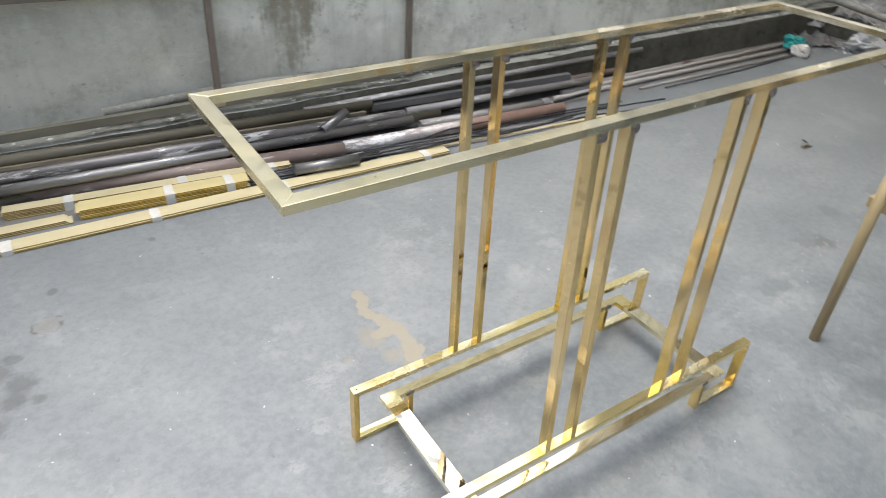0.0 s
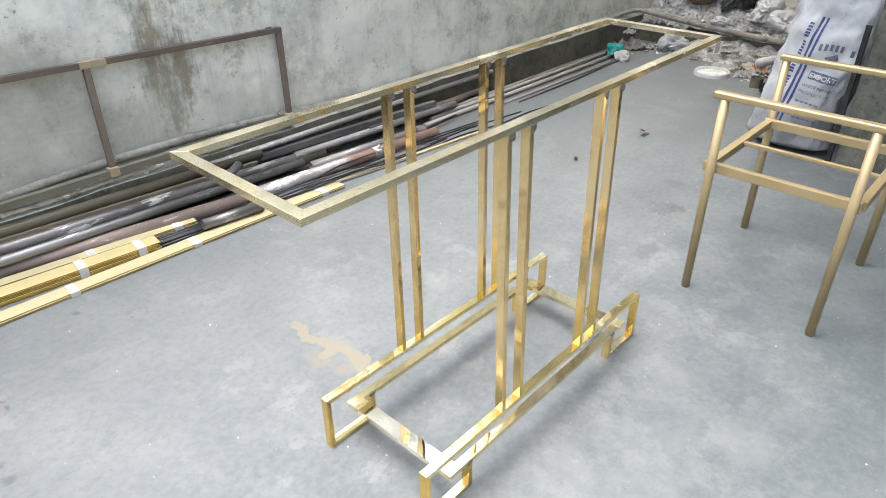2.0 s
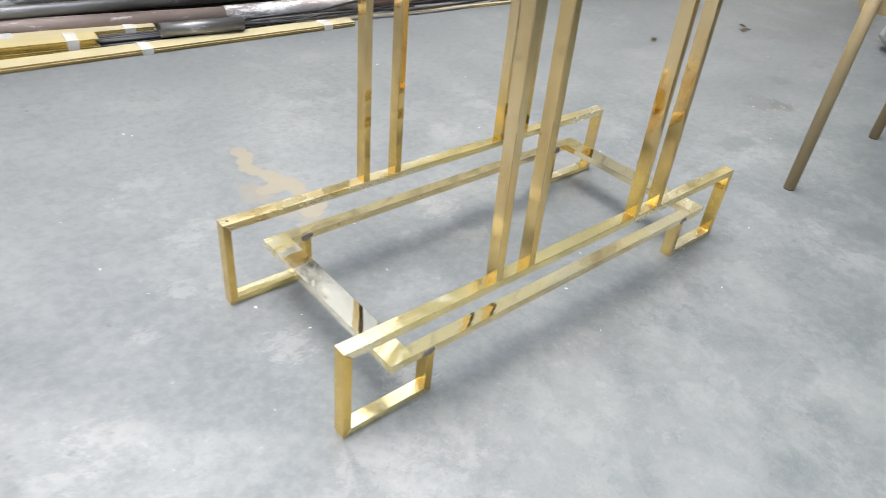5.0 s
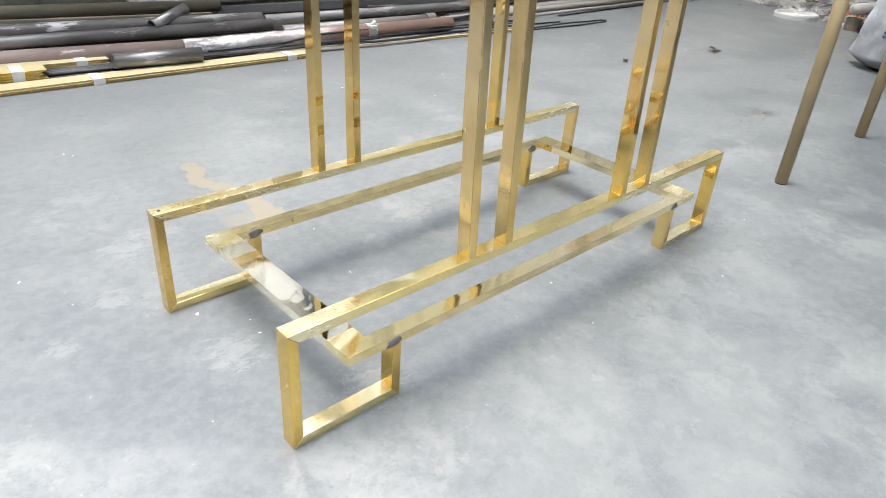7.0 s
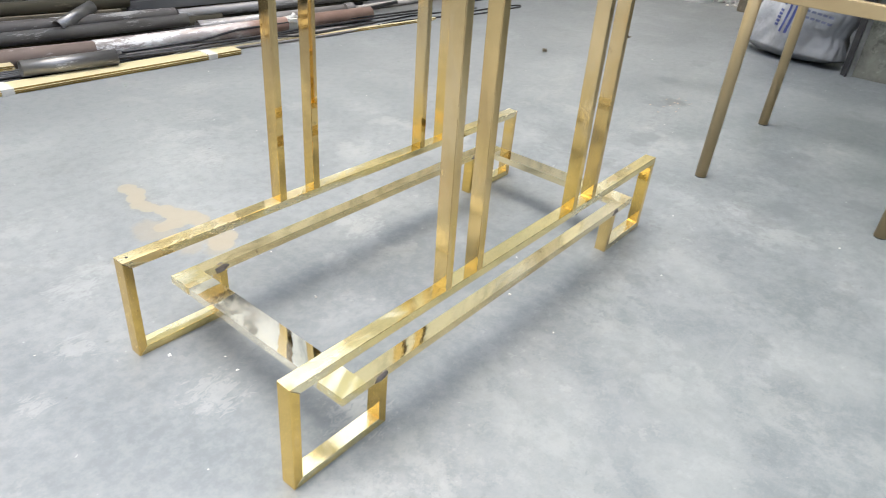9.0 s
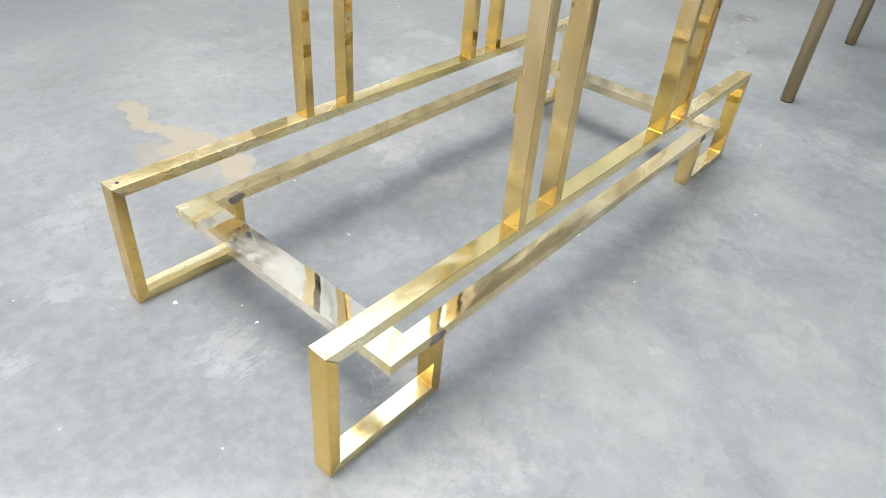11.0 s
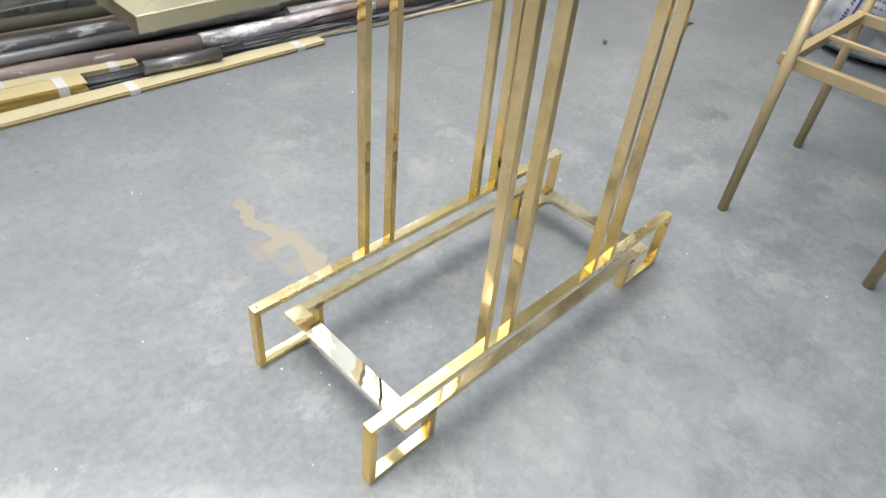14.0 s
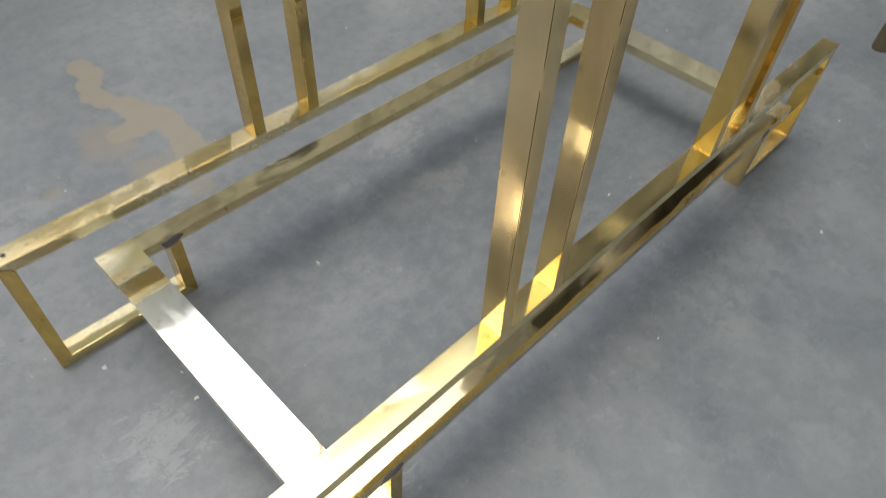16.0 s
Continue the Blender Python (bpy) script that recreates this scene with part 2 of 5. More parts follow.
def wall_material():
    m = Mat("cement_plaster", 0.8)
    broad = m.noise(1.6, 7, 0.66)
    cloud = m.noise(6, 12, 0.78)
    drip = m.noise(9, 9, 0.72, (1, 1, 0.11))
    pit = m.noise(34, 8, 0.75)
    n = m.t.nodes.new("ShaderNodeSeparateXYZ")
    m.t.links.new(m.pos, n.inputs[0])
    base = m.mix(m.ramp(broad, 0.42, 0.58), (0.564, 0.563, 0.492), (0.759, 0.751, 0.664))
    base = m.mix(m.math("MULTIPLY", m.ramp(cloud, 0.505, 0.55), 0.65), base, (0.813, 0.801, 0.719))
    base = m.mix(m.math("MULTIPLY", m.ramp(cloud, 0.40, 0.47, (1, 1, 1), (0, 0, 0)), 0.6), base, (0.27, 0.265, 0.215))
    base = m.mix(m.math("MULTIPLY", m.ramp(drip, 0.36, 0.46, (1, 1, 1), (0, 0, 0)), 0.30), base, (0.296, 0.289, 0.245))
    base = m.mix(m.math("MULTIPLY", m.ramp(drip, 0.56, 0.62), 0.22), base, (0.813, 0.807, 0.750))
    scrape = m.math("MULTIPLY", m.ramp(m.noise(26, 10, 0.75, (0.35, 1, 1.3), 0.5), 0.585, 0.61), m.ramp(m.noise(2.4, 5, 0.6), 0.50, 0.60))
    base = m.mix(m.math("MULTIPLY", scrape, 0.65), base, (0.816, 0.830, 0.817))
    pock = m.math("MULTIPLY", m.ramp(m.noise(48, 3, 0.5), 0.285, 0.315, (1, 1, 1), (0, 0, 0)), m.ramp(m.noise(3.1, 4, 0.6), 0.48, 0.56))
    base = m.mix(m.math("MULTIPLY", pock, 0.75), base, (0.16, 0.15, 0.12))
    grey = m.ramp(m.noise(2.7, 5, 0.6, (1, 1, 1.6)), 0.42, 0.60)
    base = m.mix(m.math("MULTIPLY", grey, 0.3), base, (0.389, 0.395, 0.371))
    # a brown water mark that runs down behind the leaning frame
    off = m.math("DIVIDE", m.math("ABSOLUTE", m.math("SUBTRACT", n.outputs[0], 0.565)), 0.13)
    up = m.math("DIVIDE", m.math("ABSOLUTE", m.math("SUBTRACT", n.outputs[2], 0.61)), 0.36)
    inside = m.math("SUBTRACT", 1.35, m.math("ADD", m.math("POWER", off, 2.0), m.math("POWER", up, 2.0)))
    streak = m.math("ADD", m.noise(13, 9, 0.72, (1, 1, 0.16)), m.math("MULTIPLY", m.noise(7, 8, 0.7), 0.8))
    mark = m.math("ADD", m.math("MULTIPLY", inside, 0.22), streak)
    base = m.mix(m.ramp(mark, 1.03, 1.20, (0, 0, 0), (0.8, 0.8, 0.8)), base, (0.19, 0.155, 0.09))
    base = m.mix(m.ramp(pit, 0.30, 0.36, (0.7, 0.7, 0.7), (0, 0, 0)), base, (0.17, 0.165, 0.145))
    base = m.mix(m.ramp(m.noise(21, 10, 0.8), 0.60, 0.65, (0, 0, 0), (0.55, 0.55, 0.55)), base, (0.836, 0.840, 0.792))
    # greyer and darker towards the low western end of the wall
    foot = m.math("ADD", n.outputs[2], m.math("ADD", m.math("MULTIPLY", n.outputs[0], 0.55), m.math("MULTIPLY", m.math("SUBTRACT", m.noise(3.2, 8, 0.68), 0.5), 1.5)))
    base = m.mix(m.ramp(foot, 0.55, 1.05, (0.62, 0.62, 0.62), (0, 0, 0)), base, (0.30, 0.295, 0.245))
    # whitewash with grey runs on the unseen head, carried low to brighten the brass
    head = m.math("ADD", n.outputs[2], m.math("MULTIPLY", m.math("SUBTRACT", m.noise(5, 8, 0.7, (1, 1, 0.5)), 0.5), 0.35))
    lime_wash = m.mix(m.ramp(m.noise(7, 7, 0.68, (1, 1, 0.12), 0.4), 0.40, 0.50), (0.62, 0.60, 0.55), (0.95, 0.93, 0.87))
    base = m.mix(m.math("MULTIPLY", m.ramp(head, 1.12, 1.24), 0.9), base, lime_wash)
    # a black mould patch with lime spots above the end of the stock
    d = m.math("POWER", m.math("DIVIDE", m.math("SUBTRACT", n.outputs[0], 1.27), 0.26), 2.0)
    d = m.math("ADD", d, m.math("POWER", m.math("DIVIDE", m.math("SUBTRACT", n.outputs[2], 1.68), 0.22), 2.0))
    d = m.math("ADD", d, m.math("MULTIPLY", m.noise(9, 9, 0.7), 2.4))
    base = m.mix(m.ramp(d, 1.75, 2.0, (0.9, 0.9, 0.9), (0, 0, 0)), base, (0.03, 0.032, 0.03))
    lime = m.math("MULTIPLY", m.ramp(m.noise(13, 3, 0.5), 0.56, 0.60), m.ramp(d, 1.9, 2.4, (1, 1, 1), (0, 0, 0)))
    base = m.mix(lime, base, (0.791, 0.785, 0.730))
    m.colour(m.mix(1.0, base, (0.93, 0.918, 0.89), "MULTIPLY"))
    m.bump(m.math("ADD", cloud, m.math("MULTIPLY", pit, 0.6)), 0.55, 0.006)
    return m.m


def dirty_cement(name, a, b, dark=(0.12, 0.11, 0.09), dust=None):
    m = Mat(name, 0.85)
    c = m.mix(m.ramp(m.noise(4, 9, 0.7), 0.38, 0.62), a, b)
    c = m.mix(m.ramp(m.noise(17, 9, 0.74), 0.36, 0.47, (0.8, 0.8, 0.8), (0, 0, 0)), c, dark)
    c = m.mix(m.ramp(m.noise(31, 8, 0.75), 0.56, 0.64, (0, 0, 0), (0.5, 0.5, 0.5)), c, tuple(min(1, v * 1.6) for v in b))
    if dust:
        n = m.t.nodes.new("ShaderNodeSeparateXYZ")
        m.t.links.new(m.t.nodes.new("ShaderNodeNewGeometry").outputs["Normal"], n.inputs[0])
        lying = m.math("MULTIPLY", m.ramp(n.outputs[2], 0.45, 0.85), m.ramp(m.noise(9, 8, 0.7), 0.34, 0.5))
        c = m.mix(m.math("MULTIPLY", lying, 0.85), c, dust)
    m.colour(c)
    m.bump(m.noise(22, 8, 0.7), 0.6, 0.006)
    return m.m


def strip_material(name, face, edge, metal=0.25):
    """Brass strip, pale on its upward faces and a darker, deeper yellow elsewhere."""
    m = Mat(name, 0.38, metal)
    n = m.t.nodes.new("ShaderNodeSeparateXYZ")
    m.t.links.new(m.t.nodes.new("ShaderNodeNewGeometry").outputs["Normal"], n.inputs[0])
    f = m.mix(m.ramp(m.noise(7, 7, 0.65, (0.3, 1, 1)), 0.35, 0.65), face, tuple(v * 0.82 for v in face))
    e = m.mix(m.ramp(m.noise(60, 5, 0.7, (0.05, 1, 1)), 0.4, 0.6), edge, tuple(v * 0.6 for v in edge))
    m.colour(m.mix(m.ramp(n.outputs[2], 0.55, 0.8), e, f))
    m.bump(m.noise(50, 5, 0.65, (0.2, 1, 1)), 0.08, 0.001)
    return m.m


def brass_material(name, tone, pale=(0.93, 0.83, 0.58), haze=0.3, smooth=0.05, grain=(1, 1, 1), ripple=0.10, scuff=0.10, spread=0.52, tarnish=0.3, dust=0.0, rich=None, bloom=0.0, brown=0.0):
    """Hand-polished brass sheet on tube: a rippled mirror with rubbed hazy patches, thin tarnish and dark specks."""
    m = Mat(name, 0.1, 1.0)
    smear = m.noise(7, 6, 0.62, grain, 0.9)
    fine = m.noise(120, 5, 0.65, grain)
    streak = m.noise(60, 5, 0.6, tuple(g if g == 1 else g * 0.25 for g in grain))
    c = m.mix(m.ramp(m.noise(5, 5, 0.6, grain), 0.40, 0.62), tone, (tone[0] * 0.96, tone[1] * 0.93, tone[2] * 0.84))
    # deeper gold towards the floor; part of it is reflection put into the colour
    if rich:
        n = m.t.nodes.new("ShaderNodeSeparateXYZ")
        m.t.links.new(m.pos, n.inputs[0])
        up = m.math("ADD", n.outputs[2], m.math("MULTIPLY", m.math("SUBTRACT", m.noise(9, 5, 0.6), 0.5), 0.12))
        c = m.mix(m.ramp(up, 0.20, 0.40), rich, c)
    rubbed = m.ramp(smear, spread, spread + 0.05)
    c = m.mix(m.math("MULTIPLY", rubbed, haze), c, pale)
    stain = m.math("MULTIPLY", m.ramp(m.noise(13, 8, 0.66, grain, 0.6), 0.53, 0.60), m.ramp(m.noise(4, 5, 0.6), 0.46, 0.56))
    c = m.mix(m.math("MULTIPLY", stain, tarnish), c, (tone[0] * 0.66, tone[1] * 0.60, tone[2] * 0.55))
    c = m.mix(m.ramp(m.noise(39, 5, 0.65), 0.27, 0.31, (0.75, 0.75, 0.75), (0, 0, 0)), c, (0.24, 0.17, 0.09))
    c = m.mix(m.ramp(m.noise(80, 3, 0.6), 0.27, 0.30, (0.6, 0.6, 0.6), (0, 0, 0)), c, (0.20, 0.15, 0.09))
    if dust:
        c = m.mix(m.math("MULTIPLY", m.ramp(m.noise(11, 9, 0.7, grain), 0.44, 0.56), dust), c, (0.70, 0.66, 0.56))
    if brown:
        touch = m.math("MULTIPLY", m.ramp(m.noise(10, 5, 0.6, grain, 1.0), 0.50, 0.62), m.ramp(m.noise(3.1, 4, 0.6), 0.40, 0.58))
        c = m.mix(m.math("MULTIPLY", touch, brown), c, (0.46, 0.32, 0.14))
    m.colour(c)
    if bloom:
        veil = m.math("ADD", m.math("MULTIPLY", m.ramp(m.noise(11, 5, 0.6, grain, 1.4), 0.42, 0.62), 0.7), m.math("MULTIPLY", rubbed, 0.3))
        m.t.links.new(m.math("SUBTRACT", 1.0, m.math("MULTIPLY", veil, bloom)), m.b.inputs["Metallic"])
    r = m.math("ADD", m.math("MULTIPLY", rubbed, scuff), smooth)
    r = m.math("ADD", r, m.math("MULTIPLY", stain, 0.10))
    r = m.math("ADD", r, m.math("MULTIPLY", m.ramp(streak, 0.50, 0.64), 0.05))
    m.rough(m.math("ADD", r, m.math("MULTIPLY", m.ramp(fine, 0.45, 0.7), 0.03)))
    wave = m.math("ADD", m.noise(9, 2, 0.5, grain, 0.4), m.math("MULTIPLY", m.noise(24, 2, 0.5, grain), 0.12))
    m.bump(m.math("ADD", wave, m.math("MULTIPLY", fine, 0.005)), ripple, 0.012)
    return m.m


def metal_material(name, a, b, rough=0.4, metal=0.9, spot=None, spotted=0.5, scale=11):
    m = Mat(name, rough, metal)
    f = m.noise(scale, 8, 0.68, (0.22, 1, 1))
    c = m.mix(m.ramp(f, 0.32, 0.68), a, b)
    if spot:
        s = m.math("MULTIPLY", m.ramp(m.noise(24, 9, 0.74, (0.2, 1, 1)), 1 - spotted + 0.01, 1 - spotted + 0.06), 0.9)
        c = m.mix(s, c, spot)
    c = m.mix(m.math("MULTIPLY", m.random(), 0.3), c, tuple(v * 0.6 for v in a))
    m.colour(c)
    m.rough(m.ramp(f, 0.3, 0.75, (rough * 0.75,) * 3, (min(1, rough * 1.5),) * 3))
    m.bump(m.noise(60, 6, 0.7), 0.25, 0.001)
    return m.m


def plain_material(name, a, b, rough=0.6, scale=20, metal=0.0, bump=0.3, depth=0.002, clear=0.0):
    m = Mat(name, rough, metal)
    m.colour(m.mix(m.ramp(m.noise(scale, 7, 0.65), 0.3, 0.7), a, b))
    m.bump(m.noise(scale * 2.5, 6, 0.65), bump, depth)
    m.b.inputs["Transmission Weight"].default_value = clear
    return m.m


FLOOR = floor_material()
WALL = wall_material()
# curb colour darkened for its shade; upward faces stay dust-pale
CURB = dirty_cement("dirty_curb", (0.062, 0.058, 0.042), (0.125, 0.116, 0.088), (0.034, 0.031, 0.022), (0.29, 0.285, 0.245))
WEATHERED = dirty_cement("weathered_plaster", (0.20, 0.178, 0.155), (0.40, 0.365, 0.325), (0.10, 0.088, 0.07))
PIER = dirty_cement("rough_pier", (0.080, 0.080, 0.063), (0.165, 0.163, 0.135), (0.034, 0.034, 0.026))
RUBBLE = dirty_cement("rubble_dust", (0.40, 0.388, 0.362), (0.66, 0.648, 0.615), (0.20, 0.185, 0.16))
BRASS_X = brass_material("brass_long", (0.93, 0.78, 0.38), (0.96, 0.91, 0.70), grain=(0.35, 1, 1), ripple=0.22, haze=0.6, smooth=0.10, scuff=0.14, spread=0.47, tarnish=0.65, bloom=0.16, brown=0.3)
BRASS_RING = brass_material("brass_ring", (0.91, 0.76, 0.43), (0.94, 0.88, 0.69), grain=(0.30, 1, 1), ripple=0.28, haze=0.38, smooth=0.04, scuff=0.10, tarnish=0.5, bloom=0.08, brown=0.55)
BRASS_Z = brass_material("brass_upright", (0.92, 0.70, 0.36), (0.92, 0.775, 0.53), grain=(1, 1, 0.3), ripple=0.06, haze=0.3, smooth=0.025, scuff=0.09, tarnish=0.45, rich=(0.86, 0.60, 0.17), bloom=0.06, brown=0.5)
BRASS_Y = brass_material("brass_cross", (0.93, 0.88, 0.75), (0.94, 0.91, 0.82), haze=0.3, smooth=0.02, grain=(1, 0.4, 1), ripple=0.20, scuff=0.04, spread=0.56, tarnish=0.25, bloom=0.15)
BRASS_END = brass_material("brass_cross_end", (0.92, 0.80, 0.52), haze=0.4, smooth=0.04, grain=(1, 0.4, 1), ripple=0.12)
BRASS_TOP = brass_material("brass_dull", (0.87, 0.765, 0.50), (0.86, 0.82, 0.70), haze=0.4, smooth=0.12, grain=(0.5, 0.5, 1), ripple=0.10, scuff=0.12, tarnish=0.5, dust=0.38, bloom=0.2, brown=0.45)
WELD = metal_material("weld", (0.13, 0.11, 0.10), (0.42, 0.37, 0.34), 0.5, 0.6, scale=90)
GRIME = metal_material("joint_grime", (0.13, 0.09, 0.045), (0.30, 0.21, 0.10), 0.5, 0.4)
GOLD = plain_material("gold_paint", (0.315, 0.245, 0.132), (0.385, 0.30, 0.165), 0.42, 7, 0.35, 0.06)
BROWN = metal_material("red_oxide", (0.105, 0.082, 0.064), (0.17, 0.135, 0.105), 0.5, 0.15, (0.30, 0.24, 0.16), 0.42)
STEEL = metal_material("mill_steel", (0.13, 0.125, 0.12), (0.33, 0.32, 0.31), 0.36, 0.7, (0.62, 0.61, 0.60), 0.43)
GREY = metal_material("grey_pipe", (0.19, 0.175, 0.165), (0.34, 0.32, 0.305), 0.45, 0.35, (0.52, 0.50, 0.48), 0.45)
RUST = metal_material("rusty_pipe", (0.155, 0.115, 0.096), (0.26, 0.205, 0.175), 0.48, 0.2, (0.50, 0.45, 0.42), 0.45)
SCALED = metal_material("scaled_pipe", (0.10, 0.09, 0.085), (0.28, 0.265, 0.255), 0.38, 0.5, (0.70, 0.69, 0.67), 0.46, 8)
TUBE = metal_material("blued_tube", (0.11, 0.11, 0.11), (0.20, 0.195, 0.19), 0.45, 0.5, (0.30, 0.29, 0.28), 0.42)
DARK = metal_material("dark_olive_steel", (0.056, 0.050, 0.034), (0.125, 0.110, 0.074), 0.5, 0.2, (0.20, 0.17, 0.11), 0.42)


def half_rusted():
    """A pipe that is scaled grey at one end and red with rust at the other."""
    m = Mat("red_rust_pipe", 0.45, 0.25)
    n = m.t.nodes.new("ShaderNodeSeparateXYZ")
    m.t.links.new(m.pos, n.inputs[0])
    rust = m.mix(m.ramp(m.noise(11, 8, 0.68, (0.5, 1, 1)), 0.35, 0.65), (0.24, 0.15, 0.115), (0.36, 0.245, 0.20))
    grey = m.mix(m.ramp(m.noise(10, 8, 0.7, (0.4, 1, 1)), 0.40, 0.58), (0.26, 0.225, 0.21), (0.56, 0.53, 0.51))
    grey = m.mix(m.ramp(m.noise(22, 8, 0.72, (0.3, 1, 1)), 0.54, 0.60), grey, (0.74, 0.72, 0.70))
    at = m.math("ADD", n.outputs[0], m.math("MULTIPLY", m.noise(6, 8, 0.7), 0.7))
    m.colour(m.mix(m.ramp(at, 1.40, 1.60), grey, rust))
    m.bump(m.noise(60, 6, 0.7), 0.3, 0.001)
    return m.m


RUST_RED = half_rusted()
BLACK = metal_material("black_steel", (0.035, 0.034, 0.036), (0.09, 0.088, 0.088), 0.36, 0.6)
OLIVE = metal_material("dull_olive_steel", (0.12, 0.102, 0.07), (0.225, 0.19, 0.135), 0.5, 0.2, (0.33, 0.27, 0.18), 0.44)
ROD = metal_material("dusty_rod", (0.29, 0.26, 0.23), (0.42, 0.385, 0.345), 0.6, 0.15)
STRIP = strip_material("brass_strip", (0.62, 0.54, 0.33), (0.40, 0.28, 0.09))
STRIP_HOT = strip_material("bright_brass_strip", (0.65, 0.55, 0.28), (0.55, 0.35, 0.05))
TAPE = plain_material("paper_tape", (0.46, 0.445, 0.405), (0.57, 0.55, 0.505), 0.7, 25)
def sack_material():
    m = Mat("woven_sack", 0.5)
    n = m.t.nodes.new("ShaderNodeSeparateXYZ")
    m.t.links.new(m.pos, n.inputs[0])
    c = m.mix(m.ramp(m.noise(9, 8, 0.68), 0.35, 0.65), (0.39, 0.395, 0.405), (0.50, 0.505, 0.515))
    c = m.mix(m.ramp(m.noise(15, 8, 0.72), 0.36, 0.44, (0.5, 0.5, 0.5), (0, 0, 0)), c, (0.26, 0.26, 0.265))
    # grime low and right, with the sack's own shading put into the colour
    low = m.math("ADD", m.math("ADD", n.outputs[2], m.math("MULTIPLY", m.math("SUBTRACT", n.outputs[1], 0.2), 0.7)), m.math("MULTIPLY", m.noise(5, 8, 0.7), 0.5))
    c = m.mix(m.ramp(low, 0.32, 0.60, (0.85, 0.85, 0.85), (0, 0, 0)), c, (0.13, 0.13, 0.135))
    m.colour(c)
    m.bump(m.math("ADD", m.noise(16, 7, 0.65), m.math("MULTIPLY", m.noise(240, 2, 0.5), 0.12)), 0.55, 0.006)
    return m.m


SACK = sack_material()
INK = plain_material("blue_ink", (0.035, 0.045, 0.15), (0.06, 0.075, 0.21), 0.55, 40)
INK_GREY = plain_material("grey_ink", (0.07, 0.08, 0.13), (0.16, 0.17, 0.24), 0.6, 40)
WHITE = plain_material("white_plastic", (0.46, 0.46, 0.445), (0.66, 0.66, 0.64), 0.45, 16)
CHIP = plain_material("brick_chip", (0.34, 0.26, 0.22), (0.44, 0.36, 0.31), 0.8, 30)
DUSTY = metal_material("dusty_rail", (0.115, 0.105, 0.075), (0.20, 0.185, 0.14), 0.65, 0.1, (0.30, 0.28, 0.225), 0.42)
RED = plain_material("red_plastic", (0.40, 0.04, 0.04), (0.52, 0.09, 0.08), 0.45, 20)
TAN = plain_material("tan_smear", (0.27, 0.21, 0.13), (0.36, 0.29, 0.19), 0.6, 30)
TEAL = plain_material("teal_plastic", (0.015, 0.21, 0.19), (0.04, 0.36, 0.32), 0.4, 14)
FILM = plain_material("clear_film", (0.46, 0.455, 0.44), (0.72, 0.715, 0.70), 0.4, 12, 0, 0.5, 0.006, 0.25)
CARD = plain_material("grey_card", (0.30, 0.28, 0.26), (0.46, 0.43, 0.40), 0.85, 12)
def wrapper_material():
    m = Mat("orange_packet", 0.45)
    c = m.mix(m.ramp(m.noise(17, 3, 0.5), 0.50, 0.53), (0.58, 0.53, 0.47), (0.72, 0.27, 0.09))
    m.colour(m.mix(m.ramp(m.noise(26, 3, 0.5), 0.60, 0.63), c, (0.75, 0.55, 0.18)))
    return m.m


ORANGE = wrapper_material()
BLACK_BAG = plain_material("black_bag", (0.012, 0.012, 0.013), (0.04, 0.04, 0.042), 0.32, 12)
CLAY = plain_material("clay_pot", (0.20, 0.15, 0.10), (0.32, 0.25, 0.18), 0.75, 9)
PVC = dirty_cement("dusty_pvc", (0.16, 0.152, 0.125), (0.28, 0.267, 0.228), (0.07, 0.064, 0.048))
BLUE_CAP = plain_material("blue_cap", (0.10, 0.25, 0.60), (0.14, 0.30, 0.66), 0.4)
RUBBER = plain_material("black_foot_cap", (0.02, 0.02, 0.02), (0.04, 0.04, 0.04), 0.6)


# ---- building helpers ----
def world_of(ob):
    v = Vector((0, 0, 0))
    while ob is not None:
        v += ob.location
        ob = ob.parent
    return v


def part(name, bm, material, parent, label="", smooth=False):
    """Links a bmesh, given in world coordinates, as one mesh under a thing or a part."""
    bmesh.ops.translate(bm, verts=bm.verts, vec=-world_of(parent))
    me = bpy.data.meshes.new(name)
    bmesh.ops.recalc_face_normals(bm, faces=bm.faces)
    for f in bm.faces:
        f.smooth = smooth
    bm.to_mesh(me)
    bm.free()
    me.materials.append(material)
    ob = new(name, me)
    ob.parent = parent
    return tagged(ob, label)


def thing(name, place, label, category, group="", kind=""):
    ob = new(name)
    ob.location = place
    ob.empty_display_size = 0.05
    return tagged(ob, label, category, group, kind)


def solid(name, bm, material, label, category, group="", kind="", smooth=False, base=None):
    """A thing that is one mesh, its origin at its base."""
    vs = [v.co for v in bm.verts]
    if base is None:
        base = Vector((sum(v.x for v in vs) / len(vs), sum(v.y for v in vs) / len(vs), min(v.z for v in vs)))
    bmesh.ops.translate(bm, verts=bm.verts, vec=-Vector(base))
    bmesh.ops.recalc_face_normals(bm, faces=bm.faces)
    for f in bm.faces:
        f.smooth = smooth
    me = bpy.data.meshes.new(name)
    bm.to_mesh(me)
    bm.free()
    me.materials.append(material)
    ob = new(name, me)
    ob.location = base
    return tagged(ob, label, category, group, kind)


def hexa(corners, bevel=0.0, segments=2):
    """A six-sided block from eight corners: four below, four above, both counter-clockwise."""
    bm = bmesh.new()
    v = [bm.verts.new(c) for c in corners]
    for q in ((3, 2, 1, 0), (4, 5, 6, 7), (0, 1, 5, 4), (1, 2, 6, 5), (2, 3, 7, 6), (3, 0, 4, 7)):
        bm.faces.new([v[i] for i in q])
    if bevel:
        bmesh.ops.bevel(bm, geom=list(bm.edges), offset=bevel, segments=segments, affect="EDGES", profile=0.5)
    return bm


